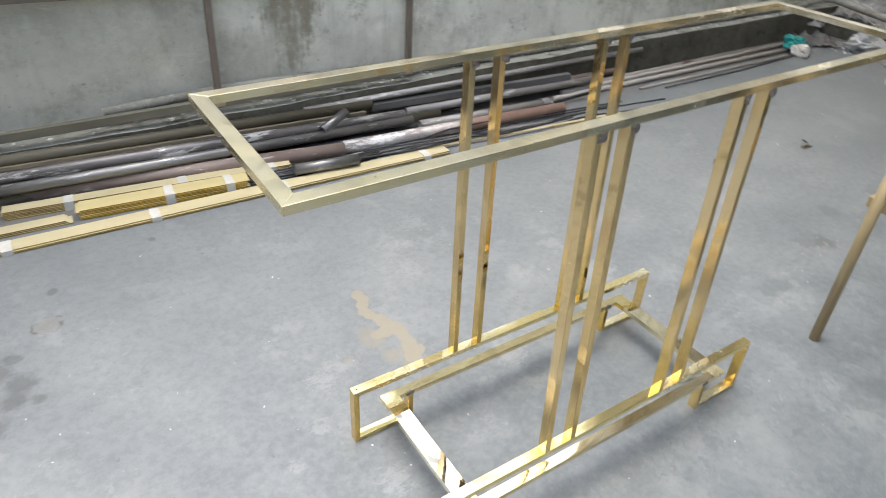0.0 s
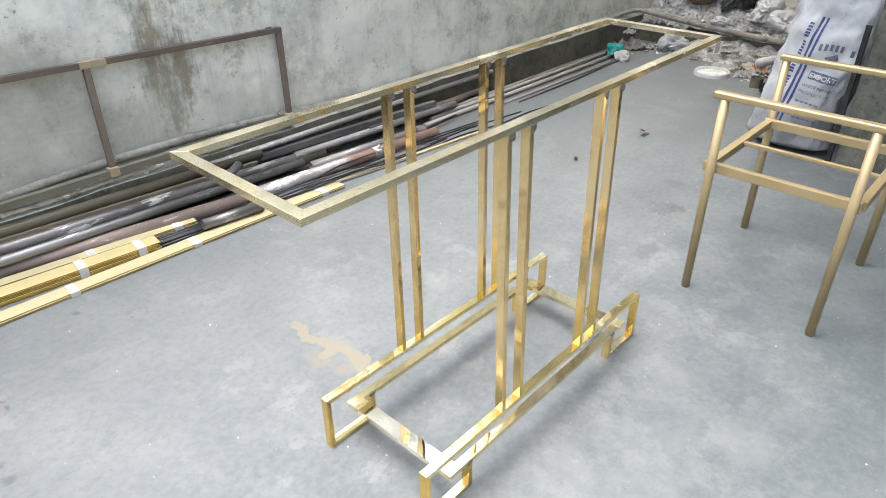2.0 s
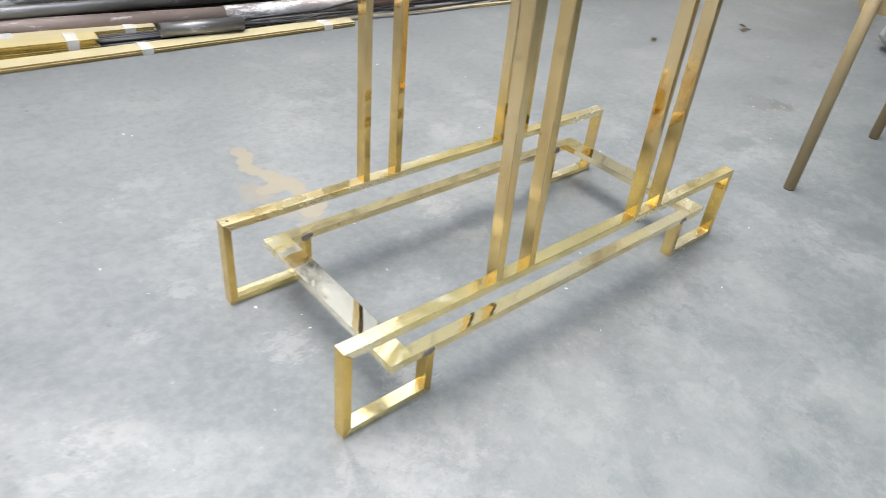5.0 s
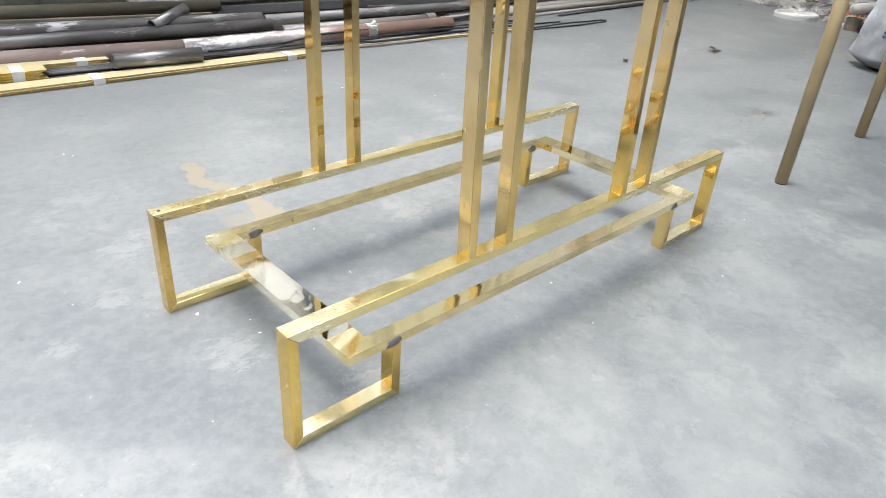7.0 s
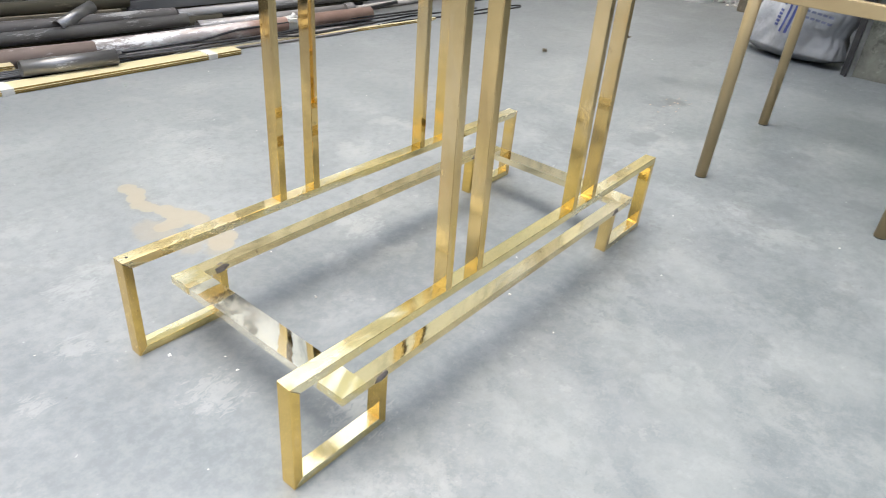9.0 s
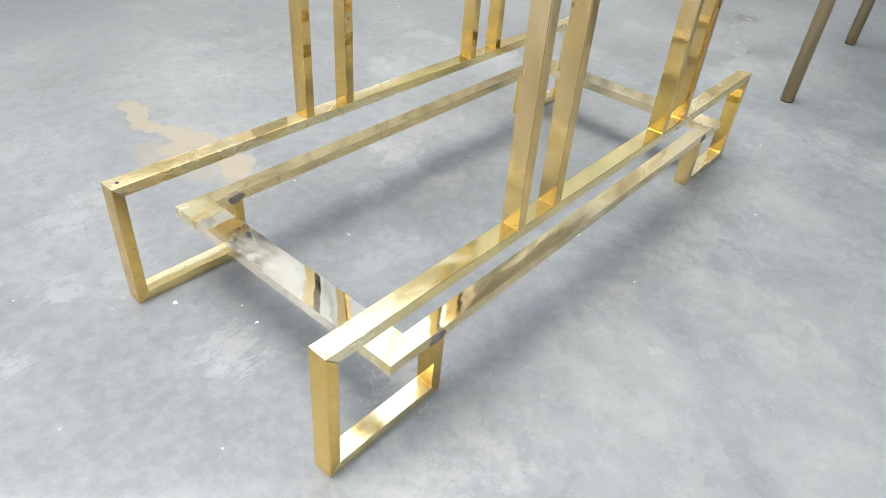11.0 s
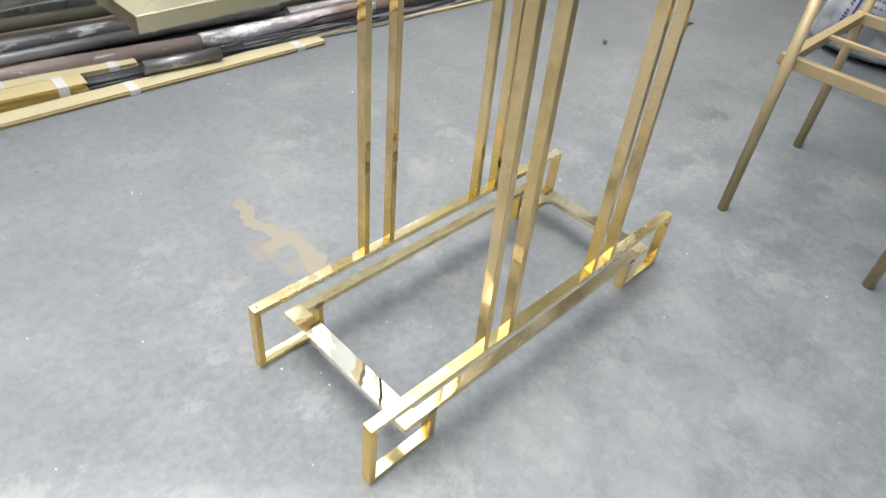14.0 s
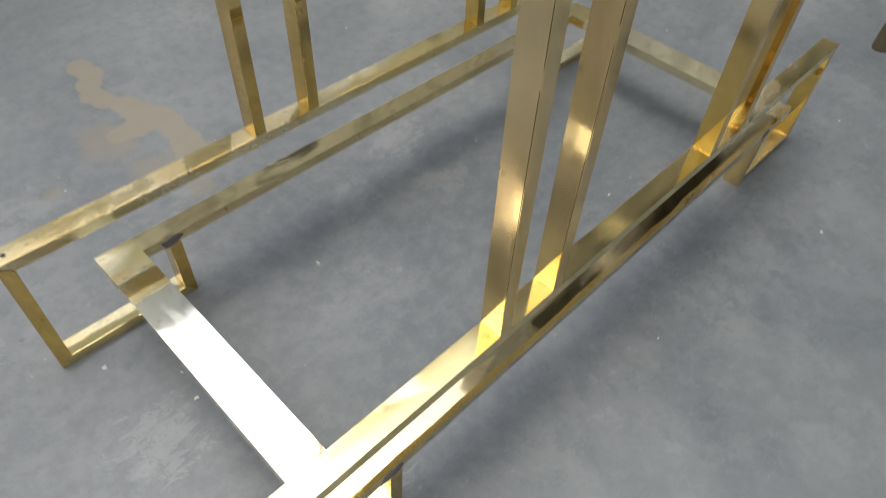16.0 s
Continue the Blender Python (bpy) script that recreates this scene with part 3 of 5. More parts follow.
def box(x0, x1, y0, y1, z0, z1, bevel=0.0, segments=2):
    return hexa([(x0, y0, z0), (x1, y0, z0), (x1, y1, z0), (x0, y1, z0), (x0, y0, z1), (x1, y0, z1), (x1, y1, z1), (x0, y1, z1)], bevel, segments)


def join(*bms):
    me = bpy.data.meshes.new("tmp")
    out = bmesh.new()
    for b in bms:
        b.to_mesh(me)
        out.from_mesh(me)
        b.free()
    bpy.data.meshes.remove(me)
    return out


def beam(p, q, w, h, bevel=0.001, up=(0, 0, 1)):
    """A straight bar of section w by h from p to q."""
    p, q = Vector(p), Vector(q)
    d = (q - p).normalized()
    side = d.cross(Vector(up)).normalized()
    top = side.cross(d).normalized()
    c = [p - side * w / 2 - top * h / 2, p + side * w / 2 - top * h / 2, q + side * w / 2 - top * h / 2, q - side * w / 2 - top * h / 2]
    return hexa(c + [v + top * h for v in c], bevel)


def pipe(p, q, r, wall=0.0, sides=20, wobble=0.0):
    """A round tube from p to q; hollow where wall is given."""
    p, q = Vector(p), Vector(q)
    d = (q - p).normalized()
    a = d.cross(Vector((0, 0, 1)) if abs(d.z) < 0.9 else Vector((1, 0, 0))).normalized()
    b = d.cross(a)
    bm = bmesh.new()

    def ring(c, rad):
        return [bm.verts.new(c + (a * math.cos(2 * math.pi * i / sides) + b * math.sin(2 * math.pi * i / sides)) * rad) for i in range(sides)]

    def bridge(u, v):
        for i in range(sides):
            bm.faces.new((u[i], u[(i + 1) % sides], v[(i + 1) % sides], v[i]))

    n = 8 if wobble else 1
    rings = []
    for k in range(n + 1):
        c = p.lerp(q, k / n)
        if wobble:
            c = c + Vector((0, noise.noise(c * 3.1), 0.6 * noise.noise(c * 2.3 + Vector((5, 5, 5))))) * wobble
        rings.append(ring(c, r))
    for u, v in zip(rings, rings[1:]):
        bridge(u, v)
    if wall:
        i0, i1 = ring(p, r - wall), ring(q, r - wall)
        bridge(rings[0], i0), bridge(i0, i1), bridge(i1, rings[-1])
    else:
        bm.faces.new(rings[0]), bm.faces.new(rings[-1])
    return bm


def sweep(points, r, sides=8):
    """A bent rod or pipe through points."""
    bm = bmesh.new()
    pts = [Vector(v) for v in points]
    rings = []
    for i, c in enumerate(pts):
        d = (pts[min(i + 1, len(pts) - 1)] - pts[max(i - 1, 0)]).normalized()
        a = d.cross(Vector((0, 0, 1))).normalized()
        b = d.cross(a)
        rings.append([bm.verts.new(c + (a * math.cos(2 * math.pi * k / sides) + b * math.sin(2 * math.pi * k / sides)) * r) for k in range(sides)])
    for u, v in zip(rings, rings[1:]):
        for k in range(sides):
            bm.faces.new((u[k], u[(k + 1) % sides], v[(k + 1) % sides], v[k]))
    bm.faces.new(rings[0]), bm.faces.new(rings[-1])
    return bm


def lump(c, size, seed=0, rough=0.35, detail=2):
    """An uneven lump: weld, stone, filled bag."""
    bm = bmesh.new()
    bmesh.ops.create_icosphere(bm, subdivisions=detail, radius=1)
    off = Vector((seed * 3.7, seed * 1.3, seed * 2.1))
    for v in bm.verts:
        k = 1 + rough * (noise.noise(v.co * 1.3 + off) + 0.5 * noise.noise(v.co * 3.1 + off))
        v.co = Vector((v.co.x * size[0], v.co.y * size[1], v.co.z * size[2])) * k + Vector(c)
    return bm


def crumple(c, size, height, seed=0, turn=0.0, n=14, thick=0.0025, freq=9):
    """A crumpled sheet with thickness, lying on its support."""
    bm = bmesh.new()
    rot = Matrix.Rotation(turn, 3, "Z")
    off = Vector((seed * 7.1, seed * 2.9, 0))
    low = 9
    rows = []
    for i in range(n + 1):
        row = []
        for j in range(n + 1):
            u, w = i / n - 0.5, j / n - 0.5
            e = 1 + 0.25 * noise.noise(Vector((u * 5, w * 5, seed)) + off)
            p = rot @ Vector((u * size[0] * e, w * size[1] * e, 0))
            h = abs(noise.noise(Vector((u * freq, w * freq, seed * 1.7)) + off)) + 0.5 * abs(noise.noise(Vector((u * freq * 2.3, w * freq * 2.3, 3)) + off))
            h *= height * (1.2 - 1.1 * max(abs(u), abs(w)))
            row.append(bm.verts.new((c[0] + p.x, c[1] + p.y, c[2] + h)))
        rows.append(row)
    for i in range(n):
        for j in range(n):
            bm.faces.new((rows[i][j], rows[i + 1][j], rows[i + 1][j + 1], rows[i][j + 1]))
    bmesh.ops.solidify(bm, geom=list(bm.faces), thickness=thick)
    lift = c[2] - min(v.co.z for v in bm.verts)
    bmesh.ops.translate(bm, verts=bm.verts, vec=(0, 0, lift))
    return bm


def structure(name, bm, material, label, category):
    return solid(name, bm, material, label, category, kind="structure", base=(0, 0, 0))


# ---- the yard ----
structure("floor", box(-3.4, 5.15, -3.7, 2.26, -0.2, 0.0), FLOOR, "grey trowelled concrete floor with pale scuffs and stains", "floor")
structure("wall_north", box(-3.2, 5.15, 2.04, 2.26, 0.001, 2.40), WALL, "grey cement-plastered wall with brown water marks", "wall")
structure("wall_northwest_upper", box(-3.2, -1.1, 2.04, 2.26, 2.403, 3.3), WALL, "higher limewashed stretch of the cement wall", "wall")
structure("wall_north_upper", box(1.45, 5.15, 2.04, 2.26, 2.403, 3.05), WALL, "higher limewashed stretch of the cement wall", "wall")
structure("wall_northeast_top", box(3.25, 5.15, 2.04, 2.26, 3.053, 6.6), WEATHERED, "tall dark weathered wall above the limewash", "wall")
structure("wall_east", box(4.95, 5.15, -3.498, 2.038, 0.001, 3.05), WALL, "grey cement-plastered end wall behind the rubble", "wall")
structure("wall_east_top", box(4.95, 5.15, -3.498, 2.038, 3.053, 6.6), WEATHERED, "tall dark weathered wall above the rubble corner", "wall")
# unseen closing wall, kept low so skylight reaches the north wall
structure("wall_south", box(-3.2, 5.15, -3.7, -3.5, 0.001, 2.6), WALL, "plain grey cement-plastered wall added out of view", "wall")
# unseen wall set near and tall to dim the left floor
structure("wall_west", box(-3.4, -3.2, -3.7, 2.26, 0.001, 3.4), WALL, "plain grey cement-plastered wall added out of view", "wall")


def rough_block(x0, x1, y0, y1, z0, z1, step=0.06, amount=0.006, seed=0):
    """A cast block with worn, wavy faces and edges."""
    bm = box(x0, x1, y0, y1, z0, z1)
    for axis, lo, hi in ((0, x0, x1), (1, y0, y1), (2, z0, z1)):
        for k in range(1, int((hi - lo) / step)):
            no, co = Vector((0, 0, 0)), Vector((0, 0, 0))
            no[axis], co[axis] = 1, lo + k * (hi - lo) / int((hi - lo) / step)
            bmesh.ops.bisect_plane(bm, geom=list(bm.verts) + list(bm.edges) + list(bm.faces), plane_co=co, plane_no=no)
    for v in bm.verts:
        if v.co.z > z0 + 0.001:
            n3 = Vector([noise.noise(v.co * 6 + Vector((seed + 9 * a, 0, 0))) for a in range(3)])
            v.co += n3 * amount
    return bm


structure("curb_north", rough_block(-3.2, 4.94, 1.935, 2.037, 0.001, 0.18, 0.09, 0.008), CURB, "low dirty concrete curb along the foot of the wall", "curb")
structure("curb_east", rough_block(4.48, 4.948, -3.0, 1.93, 0.001, 0.13, 0.09, 0.012, 4), CURB, "low broken concrete ledge under the rubble", "curb")
structure("pier", rough_block(2.84, 3.28, -1.6, -0.060, 0.001, 2.6, 0.12, 0.008, 7), PIER, "rough grey concrete pier beside the sack", "pier")
# unseen wall added on from the pier to shade the right floor
structure("added_inner_wall", box(2.88, 3.23, -3.497, -1.605, 0.001, 2.6), WALL, "unseen grey cement wall added behind the pier to shade the floor", "wall")

# unseen slab, added to cut skylight over the chair, sack and right floor
structure("roof", join(box(0.75, 4.94, -3.49, -0.10, 2.602, 2.72), box(2.0, 4.94, -0.0995, 0.95, 2.602, 2.72)), CURB, "unseen dark roof slab added to shade the right of the yard", "roof")

# ---- the brass table frame ----
L, W, H = 0.951, 0.367, 0.898
TW, TT = 0.0225, 0.0132
BASE, RING, FOOT = 0.162, 0.0965, 0.157
TX0, TX1, TY0, TY1 = -0.238, 1.185, -0.004, 0.362
POSTS = (0.266, 0.336, 0.608, 0.675)
EDGE = 0.0005

table = thing("table_frame", (L / 2, W / 2, 0), "unfinished brass-clad table frame without top standing on concrete", "table frame")


def mitred(x0, x1, y0, y1, z1, side, t=TT, w=TW):
    """One mitred side of a flat rectangular frame."""
    o = {"s": ((x0, y0), (x1, y0), (x1 - w, y0 + w), (x0 + w, y0 + w)), "n": ((x1, y1), (x0, y1), (x0 + w, y1 - w), (x1 - w, y1 - w)),
         "w": ((x0, y1), (x0, y0), (x0 + w, y0 + w), (x0 + w, y1 - w)), "e": ((x1, y0), (x1, y1), (x1 - w, y1 - w), (x1 - w, y0 + w))}[side]
    return hexa([(*p, z1 - t) for p in o] + [(*p, z1) for p in o], EDGE)


for side in "snwe":
    part("top_rail", mitred(TX0, TX1, TY0, TY1, H, side), BRASS_TOP, table, "dull scuffed brass top rail")
for x in (0.077, L - 0.077 - 0.04):
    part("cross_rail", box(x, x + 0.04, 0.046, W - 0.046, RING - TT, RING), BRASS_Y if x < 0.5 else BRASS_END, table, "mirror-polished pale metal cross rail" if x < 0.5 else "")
    for y in (0.0, W - 0.046):
        part("corner_piece", box(x, x + 0.04, y, y + 0.046, RING - TT, RING), BRASS_X, table)
for near_side in (True, False):
    y0 = 0.0 if near_side else W - TW
    y1 = y0 + TW
    part("lower_rail", box(0.117, L - 0.117, y0, y1, RING - TT, RING), BRASS_RING, table)
    part("base_rail", hexa([(TT, y0, BASE - TT), (L - TT, y0, BASE - TT), (L - TT, y1, BASE - TT), (TT, y1, BASE - TT), (0, y0, BASE), (L, y0, BASE), (L, y1, BASE), (0, y1, BASE)], EDGE), BRASS_X, table)
    for x in POSTS:
        s = -0.028 if near_side else -0.006 - 0.018 * x
        xs = ((x, x + TT), (x + s, x + s + TT))
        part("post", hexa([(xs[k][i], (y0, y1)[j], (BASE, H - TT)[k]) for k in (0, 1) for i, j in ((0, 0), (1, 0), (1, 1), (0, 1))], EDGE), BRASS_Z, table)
        part("weld", lump((x + s + TT - 0.001, y0 + 0.002, H - TT - 0.006), (0.0100, 0.0046, 0.013), x * 31 + y0, 0.6, 3), WELD, table, "grey burnt weld bead", True)
        part("weld", lump((x + s + 0.002, y0 + TW * 0.5, H - TT - 0.002), (0.0040, 0.0085, 0.005), x * 17 + y0, 0.5, 3), WELD, table, "grey burnt weld bead", True)
        if near_side and x < 0.5:
            gaps = [(0.03, 0.34), (0.36, 0.60), (0.61, 0.97)]
            part("seam", join(*[beam((x + s * a - 0.0001, y0 + 0.0010, BASE + a * (H - TT - BASE)), (x + s * b - 0.0001, y0 + 0.0013, BASE + b * (H - TT - BASE)), 0.0002, 0.0004, 0, up=(0, 1, 0)) for a, b in gaps]), GRIME, table, "dark open seam of the brass sheet")
    for left in (True, False):
        def fx(v, left=left):
            return v if left else L - v

        def upright(xo, xi, zo, zi, lift=0.0):
            """An upright with mitred ends: xo and xi its outer and inner sides, zo and zi the tops of these; lift, how far its inner foot is cut."""
            (xa, ha, la), (xb, hb, lb) = sorted(((fx(xo), zo, 0.0), (fx(xi), zi, lift)))
            return hexa([(xa, y0, la), (xb, y0, lb), (xb, y1, lb), (xa, y1, la), (xa, y0, ha), (xb, y0, hb), (xb, y1, hb), (xa, y1, ha)], EDGE)

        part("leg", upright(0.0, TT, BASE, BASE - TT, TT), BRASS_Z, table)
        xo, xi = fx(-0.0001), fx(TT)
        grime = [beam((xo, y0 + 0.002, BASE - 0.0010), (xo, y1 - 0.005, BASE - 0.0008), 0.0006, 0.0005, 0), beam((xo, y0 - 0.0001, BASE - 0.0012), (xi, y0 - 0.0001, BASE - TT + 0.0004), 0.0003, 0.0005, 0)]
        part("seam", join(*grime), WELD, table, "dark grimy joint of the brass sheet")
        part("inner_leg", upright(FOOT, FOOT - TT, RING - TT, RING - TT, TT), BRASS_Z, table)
        xa, xb = sorted((fx(0.0), fx(FOOT)))
        part("foot_bar", hexa([(xa, y0, 0), (xb, y0, 0), (xb, y1, 0), (xa, y1, 0), (xa + TT, y0, TT), (xb - TT, y0, TT), (xb - TT, y1, TT), (xa + TT, y1, TT)], EDGE), BRASS_X, table)
        wy = y0 + 0.001
        part("weld", lump((fx(FOOT - 0.010), wy, RING - TT * 0.6), (0.016, 0.0022, 0.0075), fx(3.0) + y0 * 5, 0.5), WELD, table, "grey burnt weld bead", True)
        if left and not near_side:
            part("screw_hole", pipe((fx(0.012), y0 + TW * 0.45, BASE - 0.0005), (fx(0.012), y0 + TW * 0.45, BASE + 0.0004), 0.0022, 0, 10), BLACK, table, "small dark drilled hole")

# end tab of the corner, drawn in the grey card colour
part("corner_tab", hexa([(TX1 - 0.030, TY0 - 0.001, H - 0.040), (TX1 - 0.012, TY0 - 0.001, H - 0.044), (TX1 - 0.012, TY0 + 0.003, H - 0.044), (TX1 - 0.030, TY0 + 0.003, H - 0.040),
                            (TX1 - 0.034, TY0 - 0.001, H - TT), (TX1 - 0.004, TY0 - 0.001, H - TT), (TX1 - 0.004, TY0 + 0.003, H - TT), (TX1 - 0.034, TY0 + 0.003, H - TT)], 0.0008), CARD, table, "small end tab hanging under the corner")

# ---- the gold chair frame ----
chair = thing("chair_frame", (1.61, -0.2, 0), "gold-painted tubular metal armchair frame without seat or back", "chair frame")
CX0, CX1, CY0, CY1, CR = 1.333, 1.900, -0.415, 0.004, 0.0142
SEAT, ARM = 0.468, 0.682
for x in (CX0, CX1):
    for y in (CY0, CY1 + (0.012 if x > 1.5 else 0)):
        leg = part("leg", pipe((x, y, 0.0025), (x, y, ARM), CR, 0, 24), GOLD, chair, smooth=True)
        part("foot_cap", pipe((x, y, 0.0), (x, y, 0.003), CR - 0.001, 0, 20), RUBBER, leg, "black foot cap")
    part("armrest", box(x - 0.015, x + 0.015, CY0 - 0.13, CY1 + 0.035, ARM, ARM + 0.022, 0.0065, 3), GOLD, chair, smooth=False)
    sgn = 1 if x < 1.6 else -1
    part("seat_rail", box(x - 0.012 + sgn * 0.02, x + 0.012 + sgn * 0.02, CY0 - 0.02, CY1 + 0.03, SEAT - 0.03, SEAT, 0.002), GOLD, chair)
for y in (CY0 - 0.014, CY1 + 0.014):
    part("seat_rail", box(CX0 + 0.032, CX1 - 0.032, y - 0.013, y + 0.013, SEAT - 0.03, SEAT - 0.002, 0.002), GOLD, chair)
part("seat_slat", box(1.60, 1.617, CY0 - 0.001, CY1 + 0.001, SEAT - 0.016, SEAT - 0.004, 0.002), GOLD, chair)

# ---- the frame that leans on the wall ----
rack = thing("leaning_frame", (0.2, 1.96, 0.18), "long brown oxide-painted steel frame leaning against the cement wall", "metal frame")


def lean(x, k):
    """A place on the leaning frame: k from 0 at its foot to 1 at its head."""
    return Vector((x, 1.955 + 0.062 * k, 0.205 + k * (0.438 - 0.0218 * (x - 0.43))))


part("top_rail", beam(lean(-2.3, 1.0), lean(1.13, 1.0), 0.024, 0.023), BROWN, rack)
part("bottom_rail", beam((-2.3, 1.952, 0.235), (1.094, 1.952, 0.227), 0.026, 0.032), DUSTY, rack, "dust-grey bottom rail")
for xb, xt in ((1.079, 1.117), (0.213, 0.238), (-0.65, -0.585), (-1.5, -1.435), (-2.28, -2.26)):
    part("upright", beam(lean(xb, 0.0), lean(xt, 0.97), 0.024, 0.022, up=(0, 1, 0)), BROWN, rack)
    part("foot", box(xb - 0.020, xb + 0.020, 1.936, 1.969, 0.215, 0.2525, 0.003), TAN, rack, "ochre-smeared weld at the foot")

part("tape_patch", beam(lean(0.215, 1.0), lean(0.315, 1.0), 0.0264, 0.0254, 0.0008), TAN, rack, "tan smeared patch round the rail")
part("stub", beam(lean(1.055, 1.0) + Vector((0, 0.004, 0.012)), lean(1.085, 1.0) + Vector((0, 0.004, 0.014)), 0.012, 0.008), OLIVE, rack, "small welded stub")

# ---- metal stock on the floor by the wall ----
STOCK = "metal stock along the wall"


def stock_pipe(p, q, r, mat, label, wall=0.003, name="steel_pipe", wobble=0.0):
    bm = pipe(p, q, r, wall, 20, wobble)
    ob = solid(name, bm, mat, label, "pipe", STOCK, smooth=False)
    for f in ob.data.polygons:
        f.use_smooth = abs(f.normal.x) < 0.6
    return ob


def bundle(name, x0, y0, x1, y1, width, layers, thick, z, mat, tapes, label, spread=0.0):
    """Flat strips stacked and held by paper tape."""
    d = Vector((x1 - x0, y1 - y0, 0)).normalized()
    s = Vector((-d.y, d.x, 0))
    ob = thing(name, ((x0 + x1) / 2, (y0 + y1) / 2, z), label, "strip bundle", STOCK)
    for k in range(layers):
        o = s * (random.uniform(-1, 1) * 0.0024 + spread * k)
        e0, e1 = random.uniform(-0.008, 0.008), random.uniform(-0.02, 0.008)
        zz = z + thick * (k + 0.5)
        part("strip", beam(Vector((x0, y0, zz)) + d * e0 + o, Vector((x1, y1, zz)) + d * e1 + o, width, thick * 0.80, 0.0004), mat, ob)
    for k in tapes:
        c = Vector((x0, y0, 0)).lerp(Vector((x1, y1, 0)), k)
        hgt = thick * layers
        a, b = c - d * 0.016, c + d * 0.016
        a.z = b.z = z + hgt / 2 + 0.0005
        part("tape", beam(a, b, width + 0.004, hgt + 0.0025, 0.001), TAPE, ob, "white paper tape")
    return ob


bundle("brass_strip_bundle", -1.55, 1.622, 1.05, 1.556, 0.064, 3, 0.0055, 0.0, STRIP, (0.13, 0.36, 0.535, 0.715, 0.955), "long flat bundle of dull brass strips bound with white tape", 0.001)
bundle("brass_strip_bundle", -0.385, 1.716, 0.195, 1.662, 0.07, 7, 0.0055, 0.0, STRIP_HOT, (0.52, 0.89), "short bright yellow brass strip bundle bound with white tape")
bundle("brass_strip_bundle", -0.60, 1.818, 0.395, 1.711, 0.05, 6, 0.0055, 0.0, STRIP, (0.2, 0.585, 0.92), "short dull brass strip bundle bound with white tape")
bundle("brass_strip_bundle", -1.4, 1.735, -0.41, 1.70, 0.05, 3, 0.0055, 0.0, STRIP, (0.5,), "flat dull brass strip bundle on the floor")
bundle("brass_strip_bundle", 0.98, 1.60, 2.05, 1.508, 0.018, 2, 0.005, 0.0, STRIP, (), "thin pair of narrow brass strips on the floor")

stock_pipe((-0.56, 1.902, 0.034), (0.635, 1.716, 0.031), 0.030, RUST, "rusty brown steel pipe with flaking pale scale")
stock_pipe((0.642, 1.737, 0.029), (1.79, 1.652, 0.029), 0.028, RUST_RED, "reddish rusty steel pipe with a scrap of white tape")
solid("tape_scrap", join(lump((1.388, 1.668, 0.050), (0.022, 0.012, 0.020), 4, 0.5, 3), pipe((1.36, 1.684, 0.029), (1.40, 1.681, 0.029), 0.0292, 0.0008, 20), box(1.355, 1.385, 1.64, 1.66, 0.045, 0.056, 0.001)), TAPE, "torn white tape wrapped round the rusty pipe", "tape", STOCK)
stock_pipe((0.380, 1.624, 0.0395), (0.640, 1.592, 0.0395), 0.023, STEEL, "short bright cut steel pipe resting on brass strips", 0.003)
stock_pipe((-1.0, 1.908, 0.125), (0.98, 1.815, 0.083), 0.023, SCALED, "long scuffed silvery steel pipe lying on the stack")
stock_pipe((-1.0, 1.876, 0.088), (1.0, 1.775, 0.070), 0.020, STEEL, "long bright steel pipe lying on the stack")
stock_pipe((1.035, 1.765, 0.042), (1.70, 1.716, 0.040), 0.022, GREY, "grey steel pipe with a fitting at its end")
solid("pipe_fitting", join(pipe((1.70, 1.716, 0.040), (1.745, 1.713, 0.040), 0.027, 0.004, 16), lump((1.760, 1.708, 0.03), (0.02, 0.018, 0.02), 3)), GREY, "dusty grey fitting at the pipe's end", "fitting", STOCK)
stock_pipe((1.03, 1.885, 0.062), (2.15, 1.835, 0.055), 0.019, GREY, "grey steel pipe with an open end")
stock_pipe((0.575, 1.800, 0.093), (0.716, 1.858, 0.128), 0.020, STEEL, "short dark pipe stub lying askew on the stack")
stock_pipe((0.2, 1.80, 0.021), (1.6, 1.795, 0.020), 0.020, BLACK, "black steel pipe under the stack")
stock_pipe((-1.6, 1.904, 0.029), (1.2, 1.872, 0.029), 0.028, DARK, "dull olive-brown steel pipe by the curb")
solid("steel_tube", join(beam((-1.6, 1.918, 0.125), (0.85, 1.905, 0.118), 0.024, 0.05, 0.003)), DARK, "dull olive-brown flat steel tube by the curb", "tube", STOCK)
solid("steel_tube", beam((-1.6, 1.918, 0.072), (0.62, 1.918, 0.070), 0.03, 0.03, 0.003), OLIVE, "dull brown square steel tube by the curb", "tube", STOCK)


stock_pipe((-1.6, 1.880, 0.017), (1.35, 1.858, 0.011), 0.011, BLACK, "thin dark steel tube under the stack", 0.001, "steel_tube")
stock_pipe((-1.2, 1.905, 0.190), (0.86, 1.903, 0.123), 0.021, DARK, "dark olive steel pipe lying against the curb")
solid("steel_bar", beam((-1.2, 1.889, 0.172), (0.82, 1.880, 0.098), 0.016, 0.016, 0.0015), OLIVE, "dull ochre-brown steel bar lying on the stack", "bar", STOCK)


